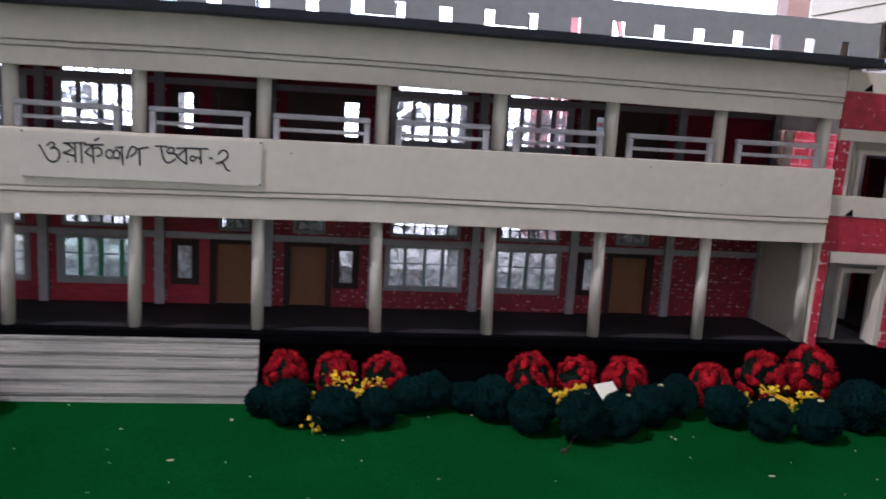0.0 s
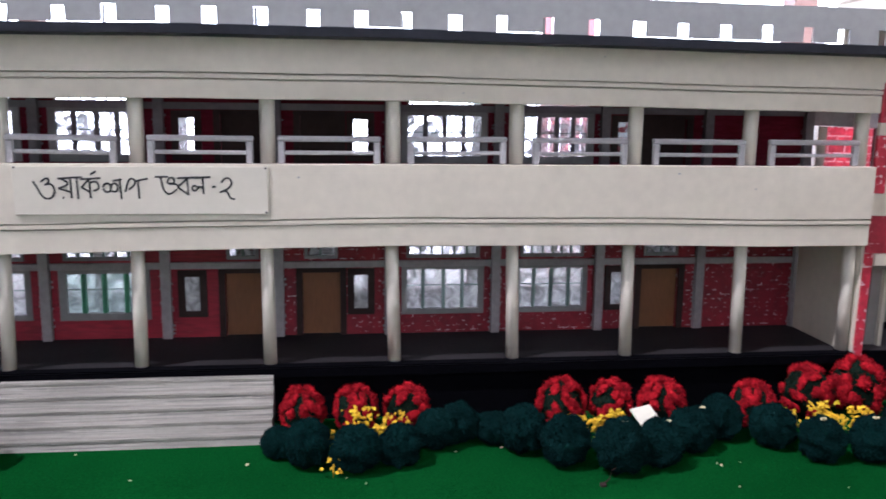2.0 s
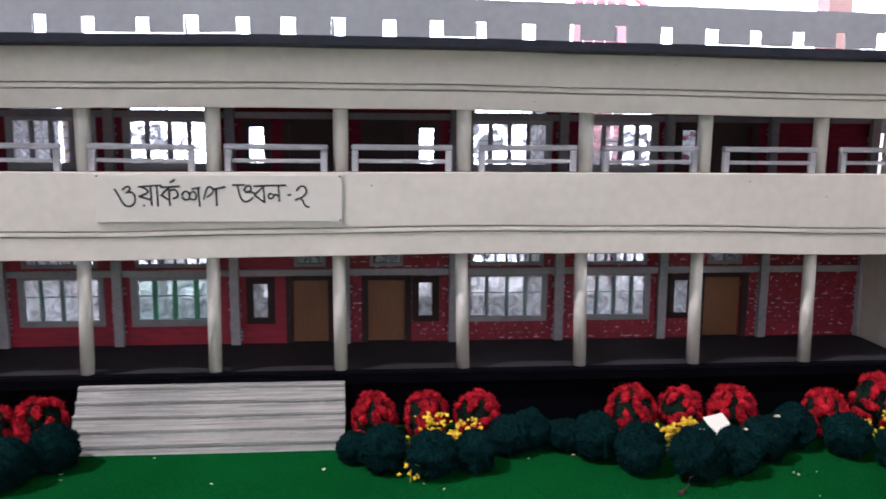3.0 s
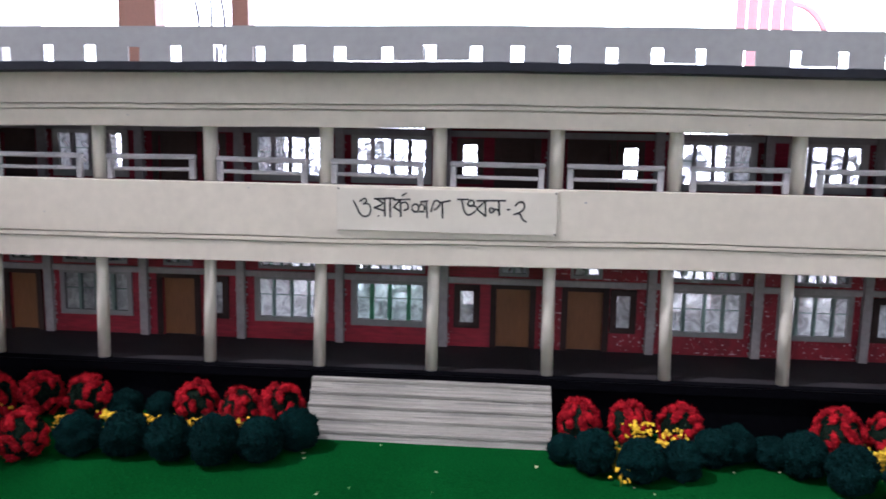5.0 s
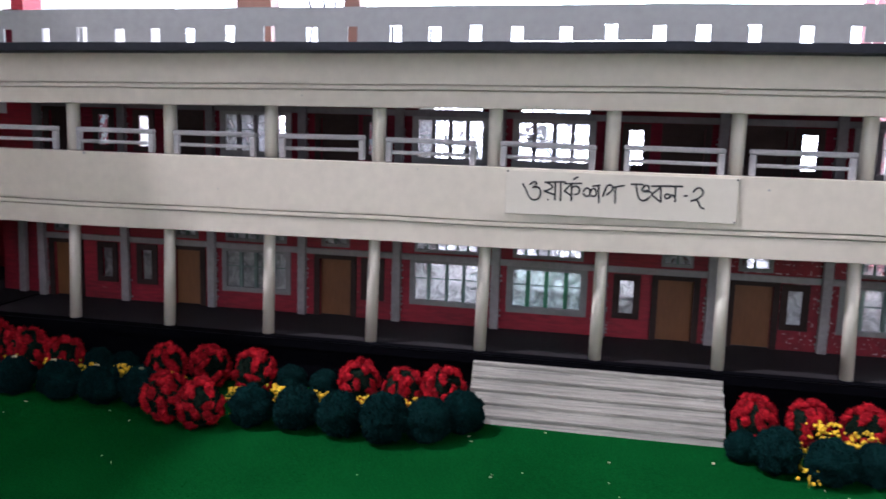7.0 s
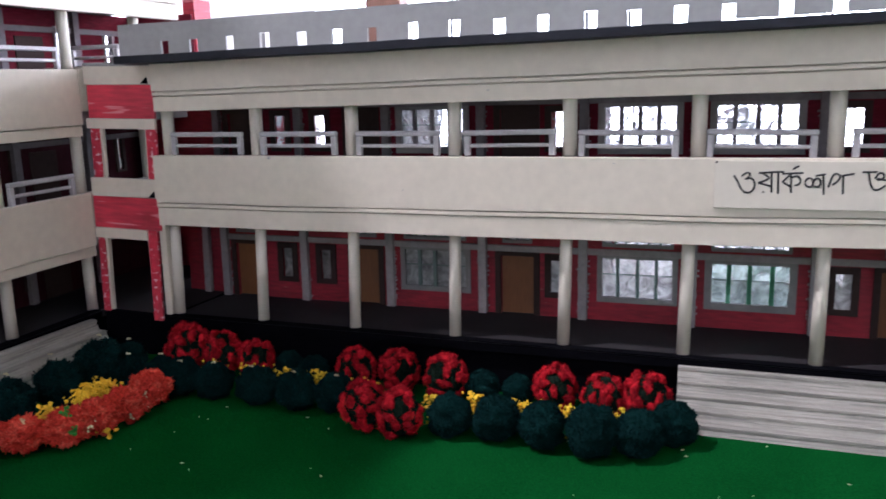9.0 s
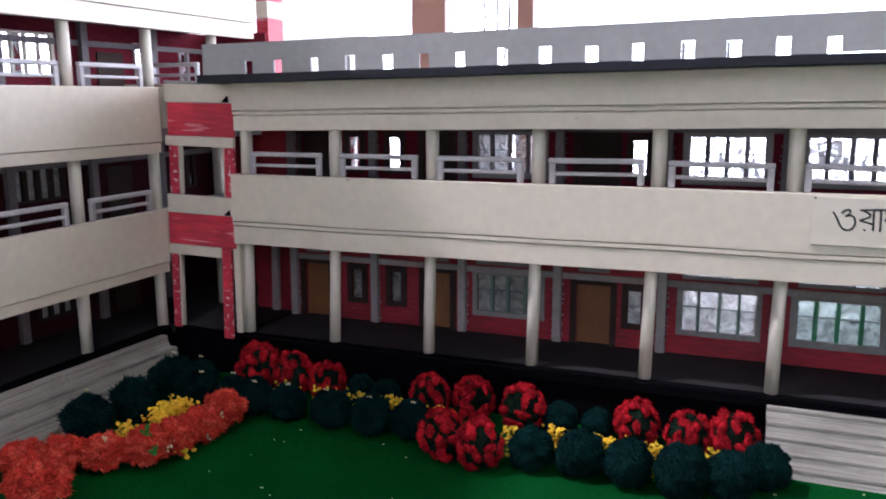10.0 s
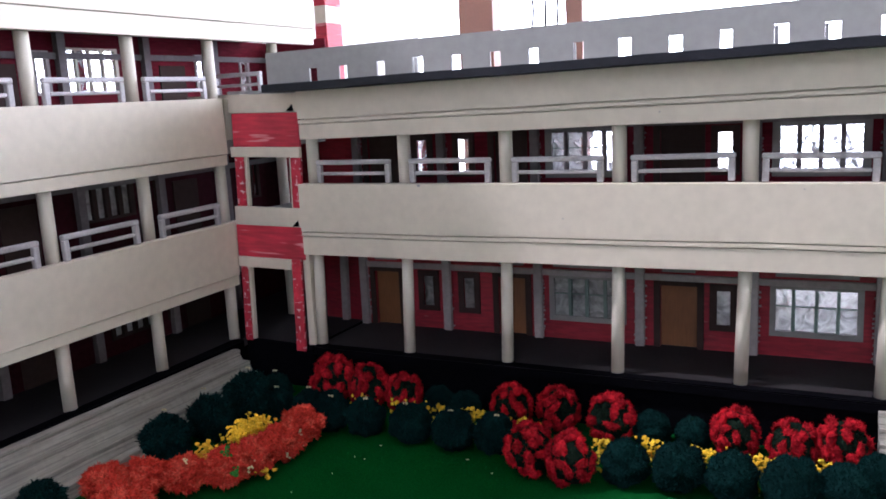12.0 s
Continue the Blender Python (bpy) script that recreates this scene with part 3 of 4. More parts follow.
# rear wall, ends and partitions
bm = bmesh.new()
rear = []
for base in (F0, F1):
    wide = 0.034 if base == F1 else 0.012
    rear += [(max(-0.7, a - wide - (0.09 if base == F1 and a < -0.5 else 0)), b + wide + (0.04 if base == F1 and 0 < a < 0.25 else 0), base + 0.010, base + 0.100) for a, b in WINDOWS + SLITS if base == F1 or a > -0.3]
pierced(bm, -END, END, F0, 0.369, rear + [(-END, END, 0.197, F1)], lambda a, b, lo, hi: box(bm, a, b, 0.295, 0.300, lo, hi))
part("rear_wall", bm, RED_PLAIN, main)
for x in (-0.60, -0.484, -0.242, -0.005, 0.127, 0.244, 0.366, 0.606):
    for base, top in ((F0, 0.197), (F1, 0.369)):
        if base == F1 and x in (0.244, -0.60):
            continue
        slab("partition", x - 0.002, x + 0.002, WALL_Y + 0.0085, 0.294, base, top, CEIL_WHITE, main)
slab("end_wall", 0.7215, 0.7265, 0.008, 0.294, F0, 0.1965, CREAM, main, "plain end wall of the veranda")
slab("end_wall", -0.7265, -0.7215, 0.11, 0.294, F0, 0.1965, RED_PLAIN, main)

# veranda rails on the upper parapet
bm = bmesh.new()
box(bm, -0.003, 0.003, -0.003, 0.003, 0, 0.0205, 0.0008)
RAIL_POST = finish(bm, "rail_post", RAIL_GREY)
bm = bmesh.new()
box(bm, -0.0006, 0.0951, -0.0032, 0.0032, 0.0206, 0.0258, 0.0012)
RAIL_TOP = finish(bm, "top_rail", RAIL_GREY)
bm = bmesh.new()
box(bm, 0.0062, 0.0883, -0.0024, 0.0024, 0.0085, 0.0122, 0.0009)
RAIL_MID = finish(bm, "middle_rail", RAIL_GREY)


def rail(m, parent, length=0.0945):
    """A veranda rail: top bar with two posts and a middle bar."""
    k = length / 0.0945
    o = part("veranda_rail", None, None, parent, "grey rolled-paper rail", mesh=RAIL_TOP)
    o.matrix_world = m @ Matrix.Diagonal((k, 1, 1, 1))
    bpy.context.view_layer.update()
    for n, me, x in (("middle_rail", RAIL_MID, 0), ("rail_post", RAIL_POST, 0.003), ("rail_post", RAIL_POST, 0.0915)):
        c = new(n, me)
        c.parent = o
        c.location = (x, 0, 0)
    return o


rnd = random.Random(11)
for i in range(12):
    x = COLS[i] + 0.0155 + rnd.uniform(-0.002, 0.002)
    rail(pose(x, -0.0115, 0.2676, 0, rnd.uniform(-0.8, 0.8), rnd.uniform(-1.5, 1.5)), main)

# small nicks and glue spots on the boards
for x, z, r in ((0.152, 0.2555, 0.0011), (0.305, 0.3345, 0.0008), (-0.315, 0.3335, 0.0008), (0.520, 0.2600, 0.0012), (-0.190, 0.2620, 0.0007), (-0.570, 0.2650, 0.0016), (0.440, 0.3700, 0.0007), (-0.41, 0.232, 0.0006), (0.60, 0.245, 0.0008)):
    bm = bmesh.new()
    bmesh.ops.create_cone(bm, cap_ends=True, segments=9, radius1=r, radius2=r * 0.8, depth=0.0006)
    for v in bm.verts:
        v.co = Vector((x + v.co.x * 1.2, -0.0212 + v.co.z, z + v.co.y * 0.8))
    part("nick", bm, GREY_ROOF, main, "grey nick in the card")

# name board
board = tagged(slab("name_board", -0.0985, 0.1245, -0.0234, -0.0213, 0.2215, 0.2655, SIGN_WHITE, bevel=0.0005), "white name board with black handwritten Bengali lettering", "sign")



def marker(strokes):
    """One handwritten letter: smooth marker strokes. Grid: 1372 units along the board, 256 down it, with a slight slope of the writing."""
    data = bpy.data.curves.new("letter", "CURVE")
    data.dimensions = "3D"
    data.bevel_depth, data.bevel_resolution, data.resolution_u = 0.00088, 2, 6
    for st in strokes:
        sp = data.splines.new("NURBS")
        pts = list(zip(st[::2], st[1::2]))
        sp.points.add(len(pts) - 1)
        for q, (x, y) in zip(sp.points, pts):
            q.co = (-0.0985 + x * 0.0001625, 0, 0.2655 - (y - x * 0.0095) * 0.000172, 1)
        sp.order_u, sp.use_endpoint_u = min(3, len(pts)), True
    data.use_fill_caps = True
    tmp = new("stroke_curve", data)
    bpy.context.view_layer.update()
    me = bpy.data.meshes.new_from_object(tmp.evaluated_get(bpy.context.evaluated_depsgraph_get()))
    bpy.data.objects.remove(tmp)
    for v in me.vertices:
        v.co.y = -0.0236 + v.co.y * 0.3
    me.materials.clear()
    me.materials.append(INK)
    return part("letter", None, None, board, "black marker letter", mesh=me)


marker(([105, 79, 126, 108, 142, 148, 168, 174, 204, 168, 220, 134, 210, 100, 188, 94, 166, 100], [148, 86, 160, 70, 186, 64, 194, 84, 170, 100],))
marker(([236, 68, 330, 62], [252, 68, 296, 88, 280, 106, 236, 119], [236, 119, 272, 128, 306, 139], [303, 64, 306, 170], [260, 166, 267, 170],))
marker(([324, 63, 366, 61], [337, 62, 340, 175],))
marker(([356, 72, 464, 67], [402, 68, 406, 172], [400, 74, 360, 114, 360, 114, 404, 140], [406, 92, 432, 78, 454, 102, 448, 130, 422, 132], [410, 48, 440, 30],))
marker(([474, 116, 482, 94, 508, 94, 518, 118, 510, 140, 484, 140, 474, 122], [516, 118, 524, 94, 548, 96, 556, 124, 540, 144, 520, 134], [526, 82, 576, 74], [564, 76, 571, 178],))
marker(([592, 140, 604, 96, 620, 68, 648, 76, 646, 106, 612, 128], [642, 88, 660, 80, 716, 71], [663, 78, 666, 176],))
marker(([754, 63, 826, 62], [784, 64, 790, 94, 798, 132, 820, 156, 848, 148, 870, 128], [818, 96, 826, 72, 850, 64, 864, 86, 842, 104, 822, 98, 850, 98, 878, 106],))
marker(([874, 70, 990, 66], [924, 76, 876, 118, 876, 118, 932, 158], [928, 70, 933, 162],))
marker(([974, 68, 1056, 66], [984, 120, 966, 104, 950, 126, 968, 142, 988, 122, 998, 112, 1016, 130], [1012, 68, 1016, 155],))
marker(([1062, 119, 1084, 117],))
marker(([1114, 98, 1126, 74, 1160, 70, 1174, 100, 1152, 130, 1106, 146, 1106, 146, 1142, 136, 1154, 164, 1166, 184, 1187, 186],))

for x, z in ((0.1225, 0.2640), (0.1225, 0.2232), (-0.0965, 0.2640)):
    bm = bmesh.new()
    bmesh.ops.create_icosphere(bm, subdivisions=1, radius=0.0011)
    for v in bm.verts:
        v.co = Vector((x + v.co.x, -0.0236 + v.co.y * 0.6, z + v.co.z))
    part("pin", bm, INK, board, "black pin head")

# ---- steps ----
def flight(name, at, length, count, rise, run, label, soft, slope):
    """Steps of stacked card: length along x, going up towards +y; at is the lower front left corner. soft: how much of the nosing is rubbed round. slope: lean of the risers."""
    st = thing(name, at, label, "steps")
    cells = max(8, int(length / 0.003))
    for k in range(count):
        bm = bmesh.new()
        lip = (0.0009, 0.0004, 0.0007, 0.0011, 0.0003)[k]
        lo, hi, front, back = rise * k + (0.0002 if k else 0), rise * (k + 1), run * k, run * count
        section = [(back, lo), (front + lip, lo), (front + lip + run * slope, hi - rise * 0.36), (front + run * slope, hi - rise * 0.30)] + [(front + run * slope + soft * (1 - math.cos(q)), hi - soft * 0.9 * (1 - math.sin(q))) for q in (0, 0.5, 1.05, 1.57)] + [(back, hi)]
        rows = []
        for i in range(cells + 1):
            x = length * i / cells + 0.0008 * math.sin(k * 7.1)
            rub = 0.0006 * noise.noise(Vector((x * 40, k * 3.3, at[0]))) + 0.0004 * noise.noise(Vector((x * 190, k * 7.7, 1)))
            sink = 0.0004 * noise.noise(Vector((x * 25, k * 5.1, 2)))
            rows.append([bm.verts.new((x, y + (rub if y < back else 0), z + (sink if z > lo else 0))) for y, z in section])
        m = len(section)
        for p, q in zip(rows, rows[1:]):
            for j in range(m):
                f = bm.faces.new((p[j], p[(j + 1) % m], q[(j + 1) % m], q[j]))
                f.smooth = False
        bm.faces.new(rows[0])
        bm.faces.new(rows[-1])
        bmesh.ops.recalc_face_normals(bm, faces=bm.faces[:])
        o = new("step", finish(bm, "step", STEP_WHITE))
        o.parent = st
    return st


flight("entrance_steps", (-0.125, -0.067, LAWN - 0.001), 0.250, 5, 0.0102, 0.0104, "white streaked card steps up to the veranda", 0.0009, 0.30)
side = flight("wing_steps", (0, 0, 0), 0.62, 4, 0.0128, 0.0135, "long white streaked card steps along the wing", 0.0016, 0.3)
side.matrix_world = pose(-0.778, -0.655, LAWN - 0.001, 0, 0, 90)


# ---- corner towers with red panels ----
def tower(sx):
    tw = thing("stair_tower", (sx * 0.78, 0.05, LAWN), "red and cream card stair tower with openings", "tower model", "stair towers")
    y0, y1 = -0.009, -0.005

    def board(name, a, b, lo, hi, mat, y=y0, back=y1, label="", bevel=0.0003):
        return slab(name, sx * a, sx * b, y, back, lo, hi, mat, tw, label, bevel)

    board("top_band", 0.7285, 0.829, 0.3505, 0.372, CREAM)
    board("red_panel", 0.7285, 0.825, 0.3105, 0.350, RED_BRIGHT if sx < 0 else RED_PANEL_BRICK, label="brush-painted red panel")
    board("beam", 0.7285, 0.829, 0.298, 0.310, CREAM, y0 - 0.001)
    board("red_jamb", 0.7285, 0.7425, 0.2385, 0.2975, RED_JAMB)
    board("red_jamb", 0.8115, 0.8245, 0.2385, 0.2975, RED_JAMB)
    back = y1 + (0.012 if sx > 0 else 0.002)
    board("jamb_lining", 0.743, 0.7475 if sx > 0 else 0.745, 0.2385, 0.2975, CREAM, y0 + 0.001, back)
    board("jamb_lining", 0.8072 if sx < 0 else 0.804, 0.811, 0.2385, 0.2975, CREAM, y0 + 0.001, back)
    board("sill_band", 0.7285, 0.829, 0.2155, 0.238, CREAM, y0 - 0.001)
    board("red_panel", 0.7285, 0.829, 0.176, 0.215, RED_BRIGHT if sx < 0 else RED_PANEL_BRICK, label="brush-painted red panel")
    board("lintel", 0.7500 if sx < 0 else 0.7390, 0.829, 0.163, 0.1755, CREAM, y0 - 0.001)
    board("red_jamb", 0.7365 if sx < 0 else 0.7285, 0.7495 if sx < 0 else 0.7385, 0.062, 0.1755, RED_JAMB)
    board("red_jamb", 0.8165, 0.8265, 0.068, 0.1625, RED_JAMB)
    board("jamb_lining", 0.8125 if sx < 0 else 0.809, 0.816, 0.070, 0.1625, CREAM, y0 + 0.001, y1 + (0.003 if sx < 0 else 0.010))
    board("tower_floor", 0.7285, 0.829, 0.010, 0.0695, BLACK, -0.004, 0.30)
    board("floor_sheet", 0.7285, 0.829, 0.0696, 0.0702, FLOOR_DARK, -0.004, 0.30)
    board("landing", 0.7285, 0.829, 0.219, 0.228, CEIL_WHITE, -0.004, 0.30 if sx < 0 else 0.07)
    if sx < 0:
        board("tower_roof", 0.7285, 0.829, 0.3725, 0.376, GREY_ROOF, -0.009, 0.30)
        # closed stair well with a grey post
        board("rear_wall", 0.7285, 0.829, 0.0705, 0.372, RED_PLAIN, 0.290, 0.294)
        board("cross_wall", 0.7285, 0.786, 0.0705, 0.2185, RED_PLAIN, 0.116, 0.121, "dark red inner wall")
        board("cross_wall", 0.7275, 0.775, 0.2285, 0.372, RED_PLAIN, 0.116, 0.121, "dark red inner wall")
        board("pilaster", 0.7480, 0.7570, 0.0705, 0.2185, GREY_TRIM, 0.108, 0.1157, "grey pilaster")
        board("inner_post", 0.775, 0.782, 0.0705, 0.2185, GREY_TRIM, 0.120, 0.127)
        board("inner_post", 0.765, 0.772, 0.2285, 0.372, GREY_TRIM, 0.120, 0.127)
    else:
        # thin red paper wall that daylight shines through
        board("paper_wall", 0.7425, 0.800, 0.2285, 0.3045, RED_PAPER, 0.105, 0.1055, "thin red paper wall with brick lines, lit from behind", 0)
        board("paper_wall_frame", 0.7316, 0.7422, 0.2285, 0.3045, SIGN_WHITE, 0.1035, 0.107, "white frame strip")
        board("paper_wall_head", 0.7205, 0.829, 0.3048, 0.372, GREY_TRIM, 0.104, 0.107, "grey card lintel")
        # inner cross wall with a white-framed doorway
        for lo, hi, left, top, paint in ((0.0705, 0.2185, 0.757, 0.150, CEIL_WHITE), (0.2285, 0.372, 0.7660, 0.284, SIGN_WHITE)):
            bm = bmesh.new()
            pierced(bm, left, 0.829, lo, hi, [(0.773, 0.812, lo, top)], lambda a, b, l, h: box(bm, a, b, 0.0160, 0.0195, l, h))
            part("cross_wall", bm, paint, tw, "inner wall with a doorway")
            bm = bmesh.new()
            pierced(bm, 0.7685, 0.8165, lo, top + 0.0045, [(0.773, 0.812, lo, top)], lambda a, b, l, h: box(bm, a, b, 0.010, 0.0155, l, h))
            part("doorway_frame", bm, SIGN_WHITE, tw, "white doorway frame")
        board("inner_wall", 0.7905, 0.829, 0.2285, 0.3045, GREY_TRIM, 0.085, 0.089, "grey inner wall")
        board("rear_wall", 0.7285, 0.829, 0.0705, 0.2185, CEIL_WHITE, 0.290, 0.294)
    # torn black corners of the card
    for z in (0.3515, 0.2165):
        bm = bmesh.new()
        x = sx * 0.7385 if sx < 0 else 0.7535
        vs = [bm.verts.new((x + dx * 0.009, y0 - 0.0016, z + dz * 0.0075)) for dx, dz in ((-0.6, 0), (0.5, 0), (0.35, 1))]
        vb = [bm.verts.new((v.co.x, y0 - 0.0002, v.co.z)) for v in vs]
        bm.faces.new(vs)
        bm.faces.new(vb[::-1])
        for i in range(3):
            bm.faces.new((vs[i], vb[i], vb[(i + 1) % 3], vs[(i + 1) % 3]))
        bmesh.ops.recalc_face_normals(bm, faces=bm.faces[:])
        part("torn_corner", bm, BLACK, tw, "torn black card corner")
    return tw


leaning = tower(-1)
leaning.matrix_world = pose(-0.78 - 0.0078, 0.05, LAWN, 0, 1.3, 0)
tower(1).matrix_world = pose(0.78, 0.05, LAWN, 0, 1.15, 0)


# ---- three-storey wings on both sides of the courtyard ----
W_COL, W_FACE, W_WALL = 0.848, 0.831, 0.950
W_Y0, W_Y1 = -0.66, 0.245
W_PITCH = 0.126


def wing(sx, label):
    wg = thing("wing_model", (sx * 0.9, -0.2, LAWN), label, "building model", "wings")

    def slb(name, a, b, y0, y1, lo, hi, mat, label="", bevel=0.0):
        return slab(name, sx * a, sx * b, y0, y1, lo, hi, mat, wg, label, bevel)

    slb("plinth", W_COL - 0.008, 1.06, W_Y0, W_Y1, 0.010, 0.0605, BLACK, "black painted plinth")
    slb("veranda_floor", W_COL - 0.012, 1.06, W_Y0, W_Y1, 0.0606, 0.070, FLOOR_DARK)
    slb("floor_edge", W_COL - 0.0145, W_COL - 0.0122, W_Y0, W_Y1 if sx > 0 else -0.012, 0.0606, 0.069, BLACK)
    slb("edge_paint", W_COL - 0.0142, W_COL - 0.0015, W_Y0, W_Y1 if sx > 0 else -0.012, 0.0702, 0.0709, BLACK, "black painted floor edge")
    for lo, hi, line in ((0.1415, 0.2205, 0.1540), (0.2905, 0.370, 0.3035), (0.4385, 0.521 if sx < 0 else 0.535, 0.4600)):
        y1 = -0.0095 if lo < 0.4 else W_Y1 if sx > 0 else 0.196
        slb("lower_fascia_board", W_FACE + 0.002, W_FACE + 0.012, W_Y0, y1, lo, line - 0.0004, CREAM, bevel=0.0004)
        slb("upper_fascia_board", W_FACE, W_FACE + 0.0115, W_Y0, y1, line + 0.0003, hi, CREAM, bevel=0.0005)
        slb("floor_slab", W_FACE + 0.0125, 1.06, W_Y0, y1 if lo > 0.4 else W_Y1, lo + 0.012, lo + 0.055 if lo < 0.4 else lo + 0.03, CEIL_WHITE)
        if lo < 0.4:
            slb("rear_fascia", W_FACE + 0.004, W_FACE + 0.012, -0.004, W_Y1, hi - 0.05, hi, CREAM)
    ys = [0.1165 - W_PITCH * k for k in range(7)]
    for lv, (z0, z1) in enumerate(((0.070, 0.1525), (0.197, 0.302), (0.346, 0.450))):
        bm = bmesh.new()
        tube(bm, 0, 0, 0, z1 - z0, 0.0068, 20)
        me = finish(bm, "wing_column", CREAM_POST)
        for y in ys:
            o = part("column", None, None, wg, mesh=me)
            o.location = o.location + Vector((sx * (W_COL + 0.002), y + (0.004 if lv else 0), z0))
    rnd = random.Random(7 + sx)
    for top in (0.2206, 0.3701):
        for y in ys[1:]:
            rail(pose(sx * (W_FACE + 0.0075), y - W_PITCH + 0.009 + rnd.uniform(-0.002, 0.002), top, rnd.uniform(-1, 1), 0, 90 + rnd.uniform(-1, 1)), wg, 0.097)
    if sx > 0:
        rail(pose(sx * (W_FACE + 0.0075), 0.022, 0.3701, 0, 0, 90), wg, 0.099)
    # inner wall of each storey
    for base, height in ((0.070, 0.0835), (0.1975, 0.105), (0.3455, 0.105)):
        holes, wins, doors = [], [], []
        for k, y in enumerate([0.110 - W_PITCH * j for j in range(-1, 7)]):
            lo = base + (0.0215 if base < 0.1 else 0.040)
            if k == 0 and base > 0.1:
                wins.append((0.176, 0.192, base + 0.030, base + 0.080))
            elif k % 2 == 0 and k:
                wins.append((y - 0.1156, y - 0.039, lo, lo + 0.046) if base > 0.1 else (y - 0.093, y - 0.023, lo, lo + 0.046))
                if base < 0.3:
                    wins.append((y + 0.001, y + 0.012, lo + (0.012 if base > 0.1 else 0), lo + 0.042))
            elif k % 2:
                if base > 0.3:
                    wins.append((y - 0.026, y - 0.010, lo, lo + 0.042))
                doors.append((y - 0.095, y - 0.050, base + 0.0002, base + 0.070))
        bm = bmesh.new()
        pierced(bm, W_Y0, W_Y1, base, base + height, [w for w in wins if w[0] > W_Y0 and w[1] < W_Y1], lambda a, b, lo, hi: box(bm, sx * W_WALL, sx * (W_WALL + 0.005), a, b, lo, hi))
        # these wall colours already hold the veranda shade
        part("room_wall", bm, RED_SHADED if base > 0.3 else WING_SHADED, wg, "red hand-painted wall with the veranda shade in its colour")
        slb("wall_beam", W_WALL - 0.004, W_WALL - 0.0003, W_Y0, W_Y1, base + 0.076, base + 0.083, TRIM_SHADED)
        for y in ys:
            slb("pilaster", W_WALL - 0.008, W_WALL - 0.0004, y - 0.0055, y + 0.0055, base, base + height, TRIM_SHADED, "grey pilaster", 0.0004)
        for a, b, lo, hi in wins:
            if a < W_Y0 or b > W_Y1:
                continue
            n = 4 if b - a > 0.03 else 1
            gap = 0.0034 if base == 0.1975 else 0.0026 if base < 0.1 else 0.0014
            bm = bmesh.new()
            pierced(bm, a - 0.003, b + 0.003, lo - 0.003, hi + 0.003, [(a + (b - a) * q / n + gap, a + (b - a) * (q + 1) / n - gap, lo, hi) for q in range(n)],
                    lambda p, q, l, h: box(bm, sx * (W_WALL - 0.0018), sx * (W_WALL + 0.003), p, q, l, h))
            w = part("window", bm, (CREAM_POST if n == 4 else GREY_TRIM) if base > 0.3 else DOOR_DARK, wg)
            sh = sheet(a, b, 0, lo, hi)
            for v in sh.verts:
                v.co = Vector((sx * (W_WALL + 0.0036 + v.co.y), v.co.x, v.co.z))
            part("pane", sh, FILM_CLEAR if base > 0.3 else FILM_PALE if base < 0.1 else FILM_CLEAR if n == 1 else FILM_GROUND, w, "crumpled plastic film")
        for a, b, lo, hi in doors:
            if a > W_Y0 and b < W_Y1:
                # door brown darkened to match the shade of the veranda
                slb("door", W_WALL - 0.0022, W_WALL - 0.0004, a, b, lo, hi, DOOR_DARK, "brown card door, coloured dark for the veranda shade")
        # rear wall with wide windows, end walls
        back = [(y + 0.006, y + W_PITCH - 0.006, base + 0.012, base + 0.098) for y in [0.1125 - W_PITCH * j for j in range(7)]] if base > 0.3 else [(a - 0.01, b + 0.01, lo - 0.015, hi + 0.01) for a, b, lo, hi in wins if b - a > 0.03]
        bm = bmesh.new()
        pierced(bm, W_Y0, W_Y1, base, base + height, [(a, b, lo, hi) for a, b, lo, hi in back if a > W_Y0 and b < W_Y1],
                lambda a, b, lo, hi: box(bm, sx * 1.055, sx * 1.06, a, b, lo, hi))
        part("rear_wall", bm, RED_PLAIN, wg)
        slb("end_wall", W_WALL + 0.006, 1.0545, W_Y0, W_Y0 + 0.004, base, base + height, RED_PLAIN)
        bm = bmesh.new()
        slit = [] if sx > 0 else [(1.001, 1.014, base + 0.020, base + 0.088)] if base > 0.1 else [(1.0005, 1.0165, base + 0.0035, base + 0.0285), (1.0205, 1.0305, base + 0.0035, base + 0.0285)]
        pierced(bm, W_FACE + 0.014, 1.0545, base, base + height, slit, lambda a, b, lo, hi: box(bm, sx * a, sx * b, W_Y1 - 0.004, W_Y1, lo, hi))
        part("veranda_end", bm, RED_PLAIN if base < 0.3 else RED_SHADED if sx < 0 else CREAM, wg)
    if sx > 0:
        slb("roof", W_FACE + 0.002, 1.06, W_Y0, W_Y1, 0.5355, 0.540, GREY_ROOF)
        return wg
    # open gallery above the top band, and the corner rail behind the tower
    slb("gallery_floor", W_FACE + 0.0125, 1.06, W_Y0, 0.196, 0.490, 0.499, CEIL_WHITE)
    slb("gallery_wall", W_WALL, W_WALL + 0.005, W_Y0, 0.196, 0.4995, 0.600, RED_SHADED, "red hand-painted wall with the veranda shade in its colour")
    slb("roof", W_FACE + 0.002, 1.06, W_Y0, 0.196, 0.6005, 0.606, GREY_ROOF)
    bm = bmesh.new()
    tube(bm, 0, 0, 0, 0.101, 0.0068, 20)
    me = finish(bm, "wing_column", CREAM_POST)
    for y in ys:
        o = part("column", None, None, wg, mesh=me)
        o.location = o.location + Vector((sx * (W_COL + 0.002), y, 0.4992))
        rail(pose(sx * (W_FACE + 0.0075), y + 0.012, 0.5212, 0, 0, 90), wg, 0.097)
